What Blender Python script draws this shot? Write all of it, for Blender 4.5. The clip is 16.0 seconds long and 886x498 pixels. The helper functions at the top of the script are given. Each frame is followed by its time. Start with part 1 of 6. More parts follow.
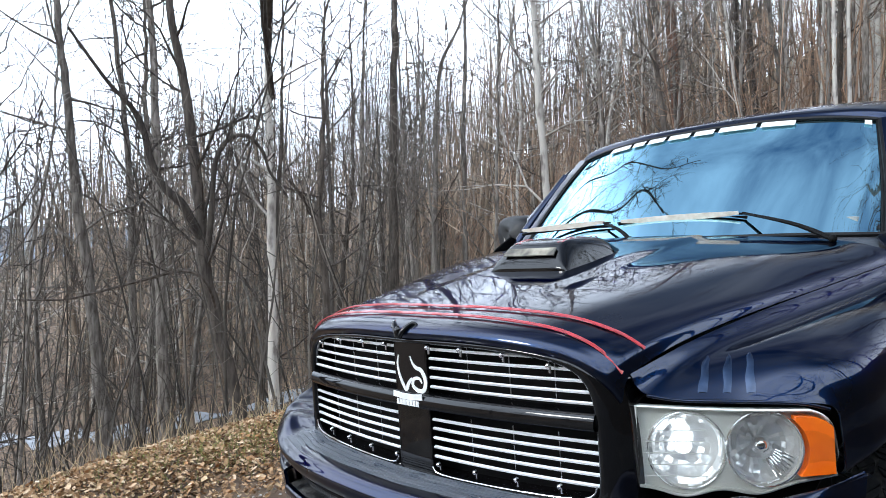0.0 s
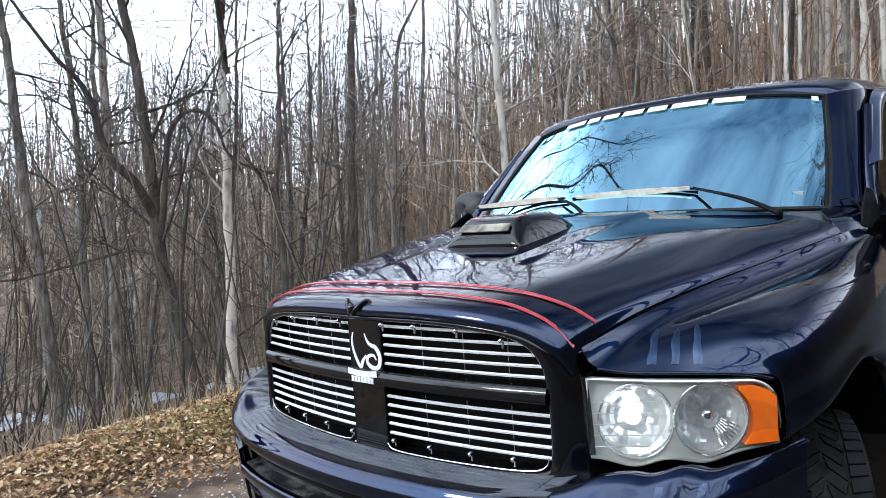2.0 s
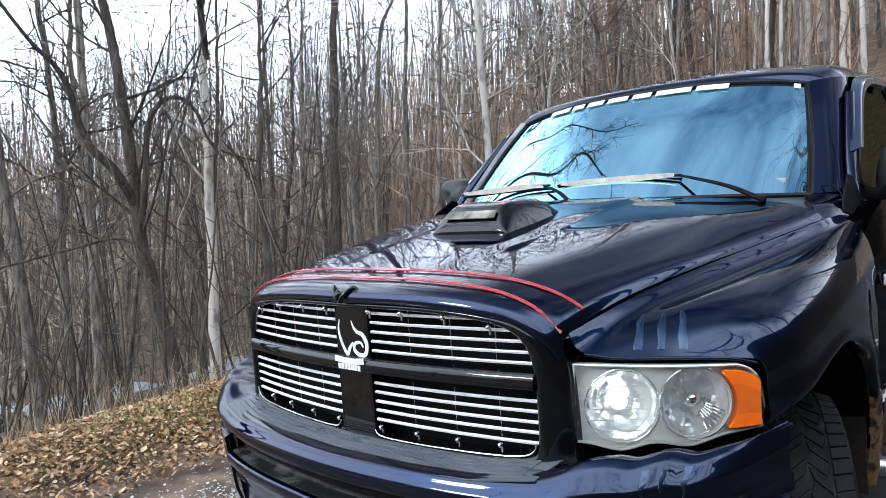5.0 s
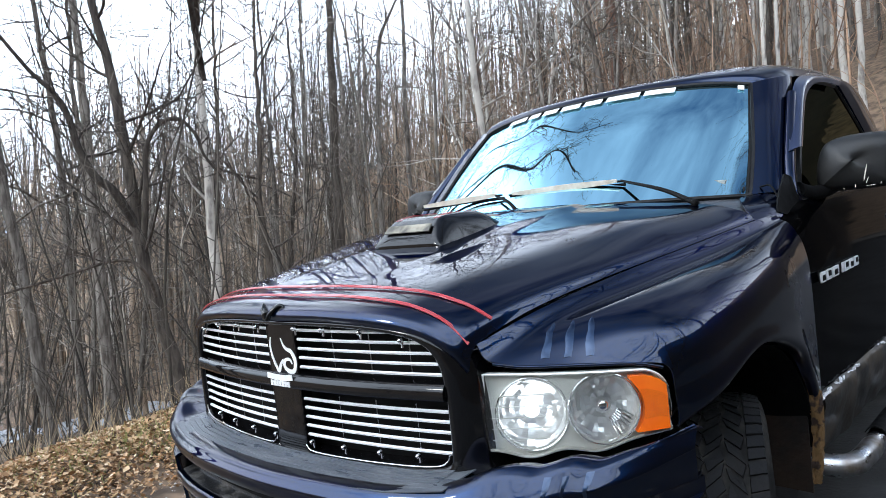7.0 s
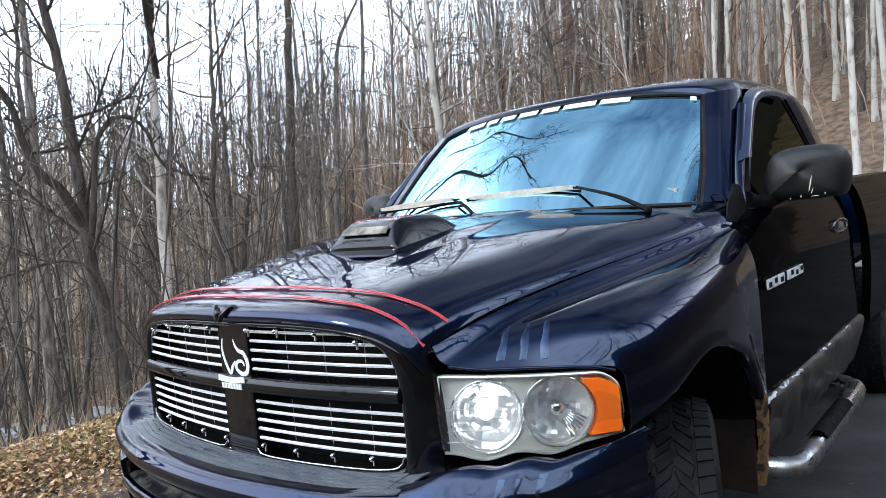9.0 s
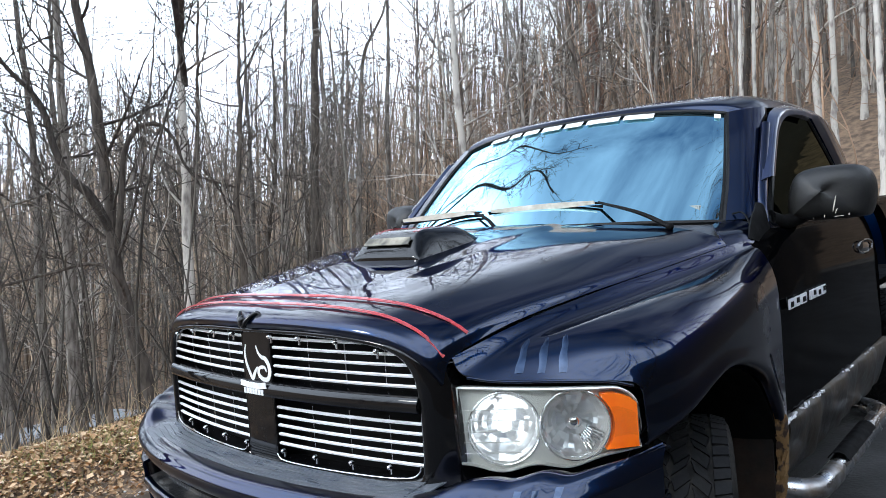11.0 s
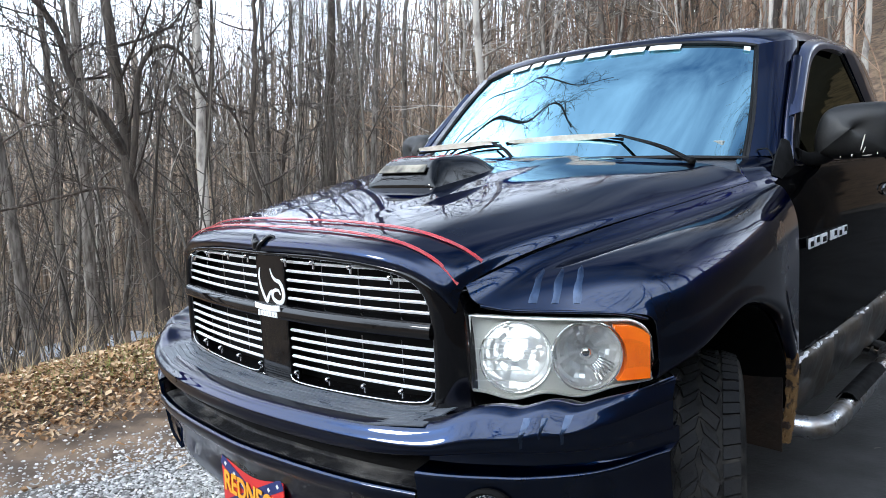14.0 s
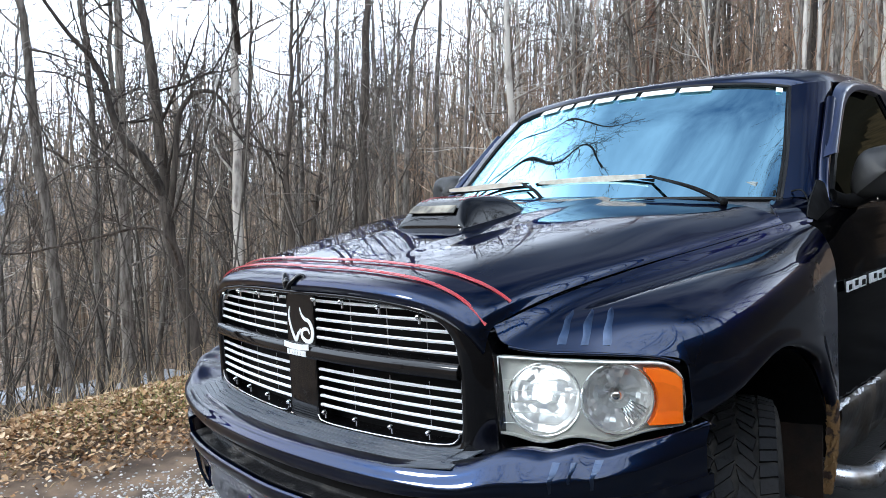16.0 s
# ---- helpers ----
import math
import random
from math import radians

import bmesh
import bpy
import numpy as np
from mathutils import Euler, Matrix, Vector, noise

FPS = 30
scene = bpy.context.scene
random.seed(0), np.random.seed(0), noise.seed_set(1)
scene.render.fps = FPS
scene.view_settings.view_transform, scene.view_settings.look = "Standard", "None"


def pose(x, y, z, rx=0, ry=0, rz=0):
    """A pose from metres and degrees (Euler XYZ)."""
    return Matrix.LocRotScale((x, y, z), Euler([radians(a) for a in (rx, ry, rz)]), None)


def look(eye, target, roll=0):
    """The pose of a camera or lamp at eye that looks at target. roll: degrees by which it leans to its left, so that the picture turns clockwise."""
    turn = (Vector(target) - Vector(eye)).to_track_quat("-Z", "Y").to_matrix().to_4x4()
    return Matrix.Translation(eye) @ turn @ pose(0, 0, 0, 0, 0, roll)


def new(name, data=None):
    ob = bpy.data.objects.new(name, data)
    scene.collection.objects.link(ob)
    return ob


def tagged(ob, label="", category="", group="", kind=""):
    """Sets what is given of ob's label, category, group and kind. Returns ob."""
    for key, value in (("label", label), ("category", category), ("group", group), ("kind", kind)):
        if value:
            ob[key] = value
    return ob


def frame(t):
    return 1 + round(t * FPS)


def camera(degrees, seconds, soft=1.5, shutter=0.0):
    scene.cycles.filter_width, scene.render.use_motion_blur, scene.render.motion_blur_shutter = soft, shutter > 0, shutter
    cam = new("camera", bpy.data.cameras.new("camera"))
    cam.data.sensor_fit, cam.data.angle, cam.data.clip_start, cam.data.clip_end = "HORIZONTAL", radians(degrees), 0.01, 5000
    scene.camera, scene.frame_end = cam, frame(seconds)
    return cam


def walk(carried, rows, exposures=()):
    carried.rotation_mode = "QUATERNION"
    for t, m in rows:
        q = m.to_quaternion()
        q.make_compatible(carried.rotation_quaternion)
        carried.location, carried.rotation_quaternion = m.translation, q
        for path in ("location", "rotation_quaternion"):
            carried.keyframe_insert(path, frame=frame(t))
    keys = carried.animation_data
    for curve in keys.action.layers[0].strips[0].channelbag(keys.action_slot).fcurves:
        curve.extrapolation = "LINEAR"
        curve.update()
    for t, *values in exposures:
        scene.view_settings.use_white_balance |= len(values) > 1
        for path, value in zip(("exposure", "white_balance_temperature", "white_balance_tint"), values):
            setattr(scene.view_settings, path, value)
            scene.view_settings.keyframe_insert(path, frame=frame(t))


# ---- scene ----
cam = camera(62.85, 16.0, soft=0.5)
# seconds, eye x y z, Euler angles in degrees
PATH = [
    (0.0, 1.491, -1.336, 1.247, 92.09, 0.52, 46.35),
    (0.5, 1.485, -1.328, 1.244, 91.79, -0.29, 44.30),
    (1.0, 1.486, -1.318, 1.246, 90.08, 0.40, 44.70),
    (1.5, 1.488, -1.315, 1.247, 90.27, 0.31, 44.29),
    (2.0, 1.498, -1.317, 1.247, 90.18, 1.02, 43.24),
    (2.5, 1.499, -1.327, 1.249, 90.62, 0.34, 43.89),
    (3.0, 1.497, -1.324, 1.246, 90.34, 0.47, 43.90),
    (3.5, 1.491, -1.321, 1.248, 90.25, 0.52, 43.97),
    (4.0, 1.489, -1.325, 1.247, 90.03, 0.45, 43.39),
    (4.5, 1.485, -1.325, 1.245, 89.86, 0.33, 42.98),
    (4.7, 1.481, -1.329, 1.244, 89.32, 0.62, 42.21),
    (6.8, 1.684, -1.186, 1.247, 89.57, 3.43, 42.74),
    (7.0, 1.693, -1.182, 1.249, 89.96, 3.27, 43.00),
    (7.5, 1.694, -1.178, 1.244, 90.05, 2.87, 42.10),
    (8.0, 1.700, -1.182, 1.244, 90.37, 3.91, 42.14),
    (8.5, 1.698, -1.189, 1.237, 90.65, 2.89, 41.90),
    (8.7, 1.689, -1.181, 1.241, 90.17, 2.68, 39.74),
    (10.8, 1.697, -1.193, 1.241, 90.55, 1.15, 40.09),
    (11.0, 1.702, -1.201, 1.242, 91.19, 1.19, 41.13),
    (11.5, 1.698, -1.199, 1.242, 91.54, 0.91, 42.13),
    (12.0, 1.694, -1.198, 1.241, 90.68, 0.90, 42.86),
    (12.5, 1.686, -1.203, 1.243, 90.19, 0.50, 43.50),
    (13.0, 1.675, -1.194, 1.230, 88.34, -0.88, 43.34),
    (13.5, 1.676, -1.187, 1.229, 87.13, -0.10, 42.73),
    (14.0, 1.684, -1.190, 1.226, 85.98, -0.39, 42.22),
    (14.5, 1.683, -1.199, 1.221, 86.67, -0.87, 41.60),
    (15.0, 1.687, -1.201, 1.224, 87.61, -0.92, 42.57),
    (15.5, 1.692, -1.199, 1.223, 89.29, -0.89, 43.23),
    (16.0, 1.690, -1.186, 1.224, 89.19, -0.63, 44.71),
]
walk(cam, [(t, pose(x, y, z, rx, ry, rz)) for t, x, y, z, rx, ry, rz in PATH], exposures=[(0.0, -0.34, 5600, 8), (4.5, -0.32, 5600, 8), (11.0, -0.28, 5600, 8), (13.0, -0.22, 5600, 8), (14.0, -0.15, 5600, 8), (15.0, -0.17, 5600, 8), (16.0, -0.25, 5600, 8)])

# ---- world, sun and exposure ----
SUN_EL, SUN_AZ = radians(24), radians(200)
world = bpy.data.worlds.new("sky")
scene.world = world
world.use_nodes = True
wt = world.node_tree
wt.nodes.clear()


def wnode(kind, **values):
    n = wt.nodes.new(kind)
    for k, v in values.items():
        n.inputs[k].default_value = v
    return n


sky = wnode("ShaderNodeTexSky")
sky.sky_type, sky.sun_disc, sky.sun_elevation, sky.sun_rotation = "NISHITA", False, SUN_EL, SUN_AZ
sky.air_density, sky.dust_density, sky.ozone_density = 1.0, 0.4, 1.2
geo = wnode("ShaderNodeTexCoord")
clouds = wnode("ShaderNodeTexNoise", Scale=2.1, Detail=7.0, Roughness=0.55, Distortion=0.4)
sep = wnode("ShaderNodeSeparateXYZ")
wt.links.new(geo.outputs["Generated"], clouds.inputs["Vector"])
wt.links.new(geo.outputs["Generated"], sep.inputs[0])
# clear low over the valley, a thick white bank above it that reaches higher on the sun's side, broken cloud overhead
high = wnode("ShaderNodeVectorMath")
high.operation = "DOT_PRODUCT"
high.inputs[1].default_value = (0.0, 0.34, 0.94)
wt.links.new(geo.outputs["Generated"], high.inputs[0])
add = clouds.outputs["Fac"]
for z0, z1, v0, v1, level in ((0.0, 0.20, -0.10, 0.42, sep.outputs["Z"]), (0.68, 0.86, 0.0, -0.44, high.outputs["Value"])):
    part_z = wnode("ShaderNodeMapRange")
    for i, v in enumerate((z0, z1, v0, v1)):
        part_z.inputs[i + 1].default_value = v
    wt.links.new(level, part_z.inputs[0])
    plus = wnode("ShaderNodeMath")
    wt.links.new(add, plus.inputs[0])
    wt.links.new(part_z.outputs[0], plus.inputs[1])
    add = plus.outputs[0]
ramp = wnode("ShaderNodeMapRange")
for i, v in enumerate((0.36, 0.80, 0.0, 1.0)):
    ramp.inputs[i + 1].default_value = v
wt.links.new(add, ramp.inputs[0])
# overhead the cloud is only a thin veil
veil = wnode("ShaderNodeMapRange")
for i, v in enumerate((0.68, 0.85, 1.0, 0.26)):
    veil.inputs[i + 1].default_value = v
wt.links.new(high.outputs["Value"], veil.inputs[0])
amount = wnode("ShaderNodeMath")
amount.operation = "MULTIPLY"
wt.links.new(ramp.outputs[0], amount.inputs[0])
wt.links.new(veil.outputs[0], amount.inputs[1])
mix = wnode("ShaderNodeMix")
mix.data_type = "RGBA"
mix.inputs[7].default_value = (27.3, 28.0, 28.9, 1)
wt.links.new(amount.outputs[0], mix.inputs[0])
wt.links.new(sky.outputs[0], mix.inputs[6])
bg = wnode("ShaderNodeBackground", Strength=0.15)
wout = wnode("ShaderNodeOutputWorld")
wt.links.new(mix.outputs[2], bg.inputs[0])
wt.links.new(bg.outputs[0], wout.inputs[0])

sun_data = bpy.data.lights.new("sun", "SUN")
sun_data.energy, sun_data.angle, sun_data.color = 1.9, radians(12), (1.0, 0.9, 0.76)
sun = new("sun", sun_data)
sun.matrix_world = look((0, 0, 60), Vector((0, 0, 60)) - 10 * Vector((math.sin(SUN_AZ) * math.cos(SUN_EL), math.cos(SUN_AZ) * math.cos(SUN_EL), math.sin(SUN_EL))))


# ---- materials ----
def mat(name, base, rough=0.5, metal=0.0, other=None, scale=8.0, detail=6.0, low=0.35, high=0.65, bump=0.0, bump_scale=60.0, coat=0.0, coat_rough=0.03,
        rough2=None, stretch=(1, 1, 1), island=0.0, objvar=0.0, spec=0.5, coat_ior=1.5, edge=None):
    """A principled material whose colour and roughness drift between two states in a noise, with a fine bump."""
    m = bpy.data.materials.new(name)
    m.use_nodes = True
    nt = m.node_tree
    p = nt.nodes["Principled BSDF"]
    p.inputs["Metallic"].default_value = metal
    p.inputs["Roughness"].default_value = rough
    p.inputs["Coat Weight"].default_value = coat
    p.inputs["Coat Roughness"].default_value = coat_rough
    p.inputs["Coat IOR"].default_value = coat_ior
    p.inputs["Specular IOR Level"].default_value = spec
    p.inputs["Base Color"].default_value = (*base, 1)
    if edge:
        p.inputs["Specular Tint"].default_value = (*edge, 1)
    tc = nt.nodes.new("ShaderNodeTexCoord")
    mp = nt.nodes.new("ShaderNodeMapping")
    mp.inputs["Scale"].default_value = stretch
    nt.links.new(tc.outputs["Object"], mp.inputs[0])
    col = None
    if other is not None:
        n = nt.nodes.new("ShaderNodeTexNoise")
        n.inputs["Scale"].default_value, n.inputs["Detail"].default_value = scale, detail
        nt.links.new(mp.outputs[0], n.inputs["Vector"])
        r = nt.nodes.new("ShaderNodeMapRange")
        for i, v in enumerate((low, high, 0.0, 1.0)):
            r.inputs[i + 1].default_value = v
        nt.links.new(n.outputs["Fac"], r.inputs[0])
        mx = nt.nodes.new("ShaderNodeMix")
        mx.data_type = "RGBA"
        mx.inputs[6].default_value, mx.inputs[7].default_value = (*base, 1), (*other, 1)
        nt.links.new(r.outputs[0], mx.inputs[0])
        col = mx.outputs[2]
        if rough2 is not None:
            rr = nt.nodes.new("ShaderNodeMapRange")
            for i, v in enumerate((low, high, rough, rough2)):
                rr.inputs[i + 1].default_value = v
            nt.links.new(n.outputs["Fac"], rr.inputs[0])
            nt.links.new(rr.outputs[0], p.inputs["Roughness"])
    if island or objvar:
        g = nt.nodes.new("ShaderNodeNewGeometry") if island else nt.nodes.new("ShaderNodeObjectInfo")
        v = nt.nodes.new("ShaderNodeMapRange")
        k = island or objvar
        v.inputs[3].default_value, v.inputs[4].default_value = 1 - k, 1 + k
        nt.links.new(g.outputs["Random Per Island" if island else "Random"], v.inputs[0])
        hs = nt.nodes.new("ShaderNodeHueSaturation")
        hs.inputs["Color"].default_value = (*base, 1)
        if col is not None:
            nt.links.new(col, hs.inputs["Color"])
        nt.links.new(v.outputs[0], hs.inputs["Value"])
        col = hs.outputs[0]
    if col is not None:
        nt.links.new(col, p.inputs["Base Color"])
    if bump:
        b = nt.nodes.new("ShaderNodeTexNoise")
        b.inputs["Scale"].default_value, b.inputs["Detail"].default_value = bump_scale, 5.0
        nt.links.new(mp.outputs[0], b.inputs["Vector"])
        bn = nt.nodes.new("ShaderNodeBump")
        bn.inputs["Strength"].default_value, bn.inputs["Distance"].default_value = bump, 0.01
        nt.links.new(b.outputs["Fac"], bn.inputs["Height"])
        nt.links.new(bn.outputs[0], p.inputs["Normal"])
    return m


PAINT = mat("dark blue paint", (0.0009, 0.0088, 0.036), 0.27, 1.0, other=(0.0011, 0.0102, 0.042), scale=3, rough2=0.32, coat=1.0, coat_rough=0.010, coat_ior=1.51, edge=(0.022, 0.13, 0.36))
# near-black copy of PAINT: the flank's dark reflection is in the colour, with dust
PAINT_SHADED = mat("shade-darkened dusty paint", (0.0005, 0.0006, 0.0010), 0.45, other=(0.0022, 0.0018, 0.0014), scale=4, low=0.42, high=0.75, rough2=0.7, coat=0.35, coat_rough=0.06, spec=0.0, coat_ior=1.22)
MUD_PAINT = mat("mud-splashed metal", (0.012, 0.010, 0.008), 0.4, 0.0, other=(0.075, 0.055, 0.034), scale=7, low=0.42, high=0.72, rough2=0.85, bump=0.35, bump_scale=25, coat=0.35, coat_rough=0.2)
GLOSS_BLACK = mat("gloss black plastic", (0.0018, 0.0018, 0.0022), 0.20, other=(0.003, 0.003, 0.0035), scale=14, rough2=0.3, spec=0.0, coat=1.0, coat_rough=0.05, coat_ior=1.5)
MATT_BLACK = mat("matt black", (0.0022, 0.0022, 0.0025), 0.6, other=(0.0045, 0.0042, 0.004), scale=20, rough2=0.8, bump=0.1, spec=0.12)
GREY_PAD = mat("grey step pad", (0.07, 0.080, 0.098), 0.27, other=(0.11, 0.117, 0.13), scale=25, rough2=0.5, bump=0.15, stretch=(0.4, 2, 2))
DIRTY_BLACK = mat("dirty black plastic", (0.009, 0.009, 0.010), 0.4, other=(0.090, 0.084, 0.076), scale=14, low=0.46, high=0.74, rough2=0.9, bump=0.3, spec=0.4)
ALU = mat("brushed aluminium", (0.96, 0.96, 0.97), 0.38, 0.25, other=(0.88, 0.88, 0.90), scale=18)
CHROME = mat("chrome", (0.92, 0.92, 0.93), 0.05, 1.0, other=(0.80, 0.80, 0.82), scale=20, rough2=0.12)
STEP_CHROME = mat("scuffed chrome", (0.58, 0.59, 0.61), 0.18, 1.0, other=(0.22, 0.18, 0.14), scale=9, low=0.48, high=0.70, rough2=0.6)
REFLECTOR = mat("lamp reflector", (0.97, 0.975, 0.98), 0.04, 0.48, other=(0.93, 0.94, 0.95), scale=60, rough2=0.08, bump=0.10, bump_scale=30)
LAMP_WALL = mat("frosted lamp housing", (0.80, 0.81, 0.78), 0.3, other=(0.68, 0.69, 0.66), scale=15, coat=0.5)
ORANGE = mat("orange lens", (0.98, 0.185, 0.003), 0.22, other=(0.90, 0.14, 0.002), scale=22, coat=0.8)
RED_STRIPE = mat("red pinstripe", (0.58, 0.055, 0.065), 0.35, other=(0.48, 0.08, 0.09), scale=30, coat=0.8)
WHITE_STICKER = mat("white vinyl", (0.82, 0.82, 0.80), 0.4, other=(0.70, 0.70, 0.68), scale=40)
MUDDY_GROOVE = mat("dusty tyre groove", (0.012, 0.0115, 0.011), 0.95, other=(0.045, 0.042, 0.037), scale=22, low=0.4, high=0.7, bump=0.3, spec=0.1)
RUBBER = mat("tyre rubber", (0.005, 0.005, 0.0055), 0.6, other=(0.016, 0.015, 0.0145), scale=16, low=0.45, high=0.8, rough2=0.95, bump=0.25, spec=0.2)
RUST = mat("rusty steel", (0.17, 0.095, 0.032), 0.85, other=(0.030, 0.016, 0.010), scale=26, low=0.54, high=0.62, bump=0.5)
RUST_DARK = mat("dark rust", (0.030, 0.016, 0.007), 0.9, other=(0.007, 0.0045, 0.003), scale=7, bump=0.5)
COWL = mat("dusty cowl plastic", (0.030, 0.031, 0.036), 0.30, other=(0.075, 0.075, 0.082), scale=16, low=0.4, high=0.7, rough2=0.5, bump=0.1)
TRIM = mat("black window trim", (0.004, 0.004, 0.0045), 0.45, other=(0.008, 0.008, 0.008), scale=20, spec=0.25)
CABIN = mat("grey cabin trim", (0.22, 0.25, 0.24), 0.8, other=(0.28, 0.31, 0.29), scale=14)
PALE_SCREEN = mat("pale mottled screen", (0.40, 0.37, 0.29), 0.8, other=(0.10, 0.095, 0.08), scale=18, bump=0.3)
CREAM = mat("cream plastic", (0.70, 0.65, 0.56), 0.5, other=(0.52, 0.46, 0.37), scale=30)
PALE_PAINT = mat("faded clear coat", (0.050, 0.080, 0.15), 0.38, 1.0, other=(0.010, 0.024, 0.06), scale=22, low=0.3, high=0.75, coat=1.0, coat_rough=0.02, edge=(0.1, 0.2, 0.4))
RED_PLATE = mat("red plate", (0.62, 0.03, 0.025), 0.4, other=(0.5, 0.03, 0.03), scale=20)
BLUE_PLATE = mat("blue plate", (0.03, 0.04, 0.16), 0.4, other=(0.02, 0.03, 0.12), scale=20)
YELLOW_PLATE = mat("orange lettering", (0.9, 0.42, 0.03), 0.4, other=(0.85, 0.33, 0.02), scale=20)

MIRROR_BLACK = mat("grained black plastic", (0.010, 0.010, 0.011), 0.42, other=(0.016, 0.016, 0.015), scale=20, rough2=0.55, bump=0.1, spec=0.4)
VISOR = mat("smoked visor plastic", (0.012, 0.018, 0.05), 0.3, other=(0.02, 0.026, 0.06), scale=9, rough2=0.4, spec=0.3, coat=1.0, coat_rough=0.04, coat_ior=1.6)


BULB = mat("lit bulb", (1, 1, 1), 0.3)
BULB.node_tree.nodes["Principled BSDF"].inputs["Emission Color"].default_value = (1.0, 0.97, 0.92, 1)
BULB.node_tree.nodes["Principled BSDF"].inputs["Emission Strength"].default_value = 4.0


def glass(name, tint, gloss_rough=0.02, ior=1.5, sheen=(1, 1, 1)):
    m = bpy.data.materials.new(name)
    m.use_nodes = True
    nt = m.node_tree
    nt.nodes.clear()
    out = nt.nodes.new("ShaderNodeOutputMaterial")
    fr = nt.nodes.new("ShaderNodeFresnel")
    fr.inputs["IOR"].default_value = ior
    tr = nt.nodes.new("ShaderNodeBsdfTransparent")
    tr.inputs["Color"].default_value = (*tint, 1)
    gl = nt.nodes.new("ShaderNodeBsdfGlossy")
    gl.inputs["Roughness"].default_value = gloss_rough
    gl.inputs["Color"].default_value = (*sheen, 1)
    mx = nt.nodes.new("ShaderNodeMixShader")
    nt.links.new(fr.outputs[0], mx.inputs[0])
    nt.links.new(tr.outputs[0], mx.inputs[1])
    nt.links.new(gl.outputs[0], mx.inputs[2])
    nt.links.new(mx.outputs[0], out.inputs[0])
    return m


# gloss colours hold part of the sky's blue and the side windows' dark reflection
WINDSHIELD = glass("windshield glass", (0.72, 0.80, 0.80), ior=1.54, sheen=(0.52, 0.86, 1.0))
SIDE_GLASS = glass("side glass", (0.012, 0.013, 0.012), ior=1.14, sheen=(0.09, 0.095, 0.07))
LENS = glass("clear lamp lens", (0.90, 0.91, 0.90), ior=1.4)


# ---- mesh helpers ----
from mathutils.bvhtree import BVHTree


def drop(ob):
    """A function that tells how high ob's skin lies at x, y."""
    tree = BVHTree.FromPolygons([v.co for v in ob.data.vertices], [tuple(p.vertices) for p in ob.data.polygons])

    def height(x, y):
        hit = tree.ray_cast(Vector((x, y, 3)), Vector((0, 0, -1)))[0]
        return hit.z if hit else None
    return height


def build(name, verts, faces, material, parent=None, label="", smooth=True, sharp=35):
    me = bpy.data.meshes.new(name)
    me.from_pydata([tuple(v) for v in verts], [], faces)
    me.materials.append(material)
    if smooth:
        me.polygons.foreach_set("use_smooth", [True] * len(me.polygons))
        me.set_sharp_from_angle(angle=radians(sharp))
    me.update()
    ob = new(name, me)
    ob.parent = parent
    if label:
        tagged(ob, label)
    return ob


def part(name, bm, material, parent, label="", smooth=False, sharp=35):
    me = bpy.data.meshes.new(name)
    bm.to_mesh(me)
    bm.free()
    me.materials.append(material)
    if smooth:
        me.polygons.foreach_set("use_smooth", [True] * len(me.polygons))
        me.set_sharp_from_angle(angle=radians(sharp))
    ob = new(name, me)
    ob.parent = parent
    if label:
        tagged(ob, label)
    return ob


def spline(points, n):
    """n points along a Catmull-Rom curve through the given points, evenly in the parameter."""
    p = np.array(points, float)
    p = np.vstack([2 * p[0] - p[1], p, 2 * p[-1] - p[-2]])
    s = np.linspace(0, len(p) - 3 - 1e-9, n)
    i = s.astype(int)
    u = (s - i)[:, None]
    a, b, c, d = p[i], p[i + 1], p[i + 2], p[i + 3]
    return 0.5 * (2 * b + (c - a) * u + (2 * a - 5 * b + 4 * c - d) * u * u + (3 * b - a - 3 * c + d) * u ** 3)


def surface(ctrl, nu, nv):
    """A grid nu x nv through control rows."""
    rows = np.array([spline(r, nv) for r in ctrl])
    return np.array([spline(rows[:, j], nu) for j in range(nv)]).transpose(1, 0, 2)


def grid_faces(nu, nv, start=0, flip=False):
    f = []
    for i in range(nu - 1):
        for j in range(nv - 1):
            a = start + i * nv + j
            q = (a, a + 1, a + nv + 1, a + nv)
            f.append(q[::-1] if flip else q)
    return f


def shell(g, thick=0.006, flip=False):
    """Vertices and faces of a closed sheet: the grid g and its back, thick metres behind."""
    nu, nv = g.shape[:2]
    du, dv = np.gradient(g, axis=0), np.gradient(g, axis=1)
    n = np.cross(du, dv)
    n /= np.maximum(np.linalg.norm(n, axis=2, keepdims=True), 1e-9)
    if flip:
        n = -n
    back = g - n * thick
    verts = np.vstack([g.reshape(-1, 3), back.reshape(-1, 3)])
    k = nu * nv
    faces = grid_faces(nu, nv, 0, flip) + grid_faces(nu, nv, k, not flip)
    rim = [i * nv for i in range(nu)] + [(nu - 1) * nv + j for j in range(1, nv)] + [i * nv + nv - 1 for i in range(nu - 2, -1, -1)] + list(range(nv - 2, 0, -1))
    for a, b in zip(rim, rim[1:] + rim[:1]):
        q = (a, b, b + k, a + k)
        faces.append(q if not flip else q[::-1])
    return verts, faces


def mirrored(rows):
    """Control rows given from the centre line outwards, made whole."""
    return [[(-x, y, z) for x, y, z in reversed(r[1:])] + list(r) for r in rows]


def flipx(v):
    v = np.array(v, float)
    v[..., 0] *= -1
    return v


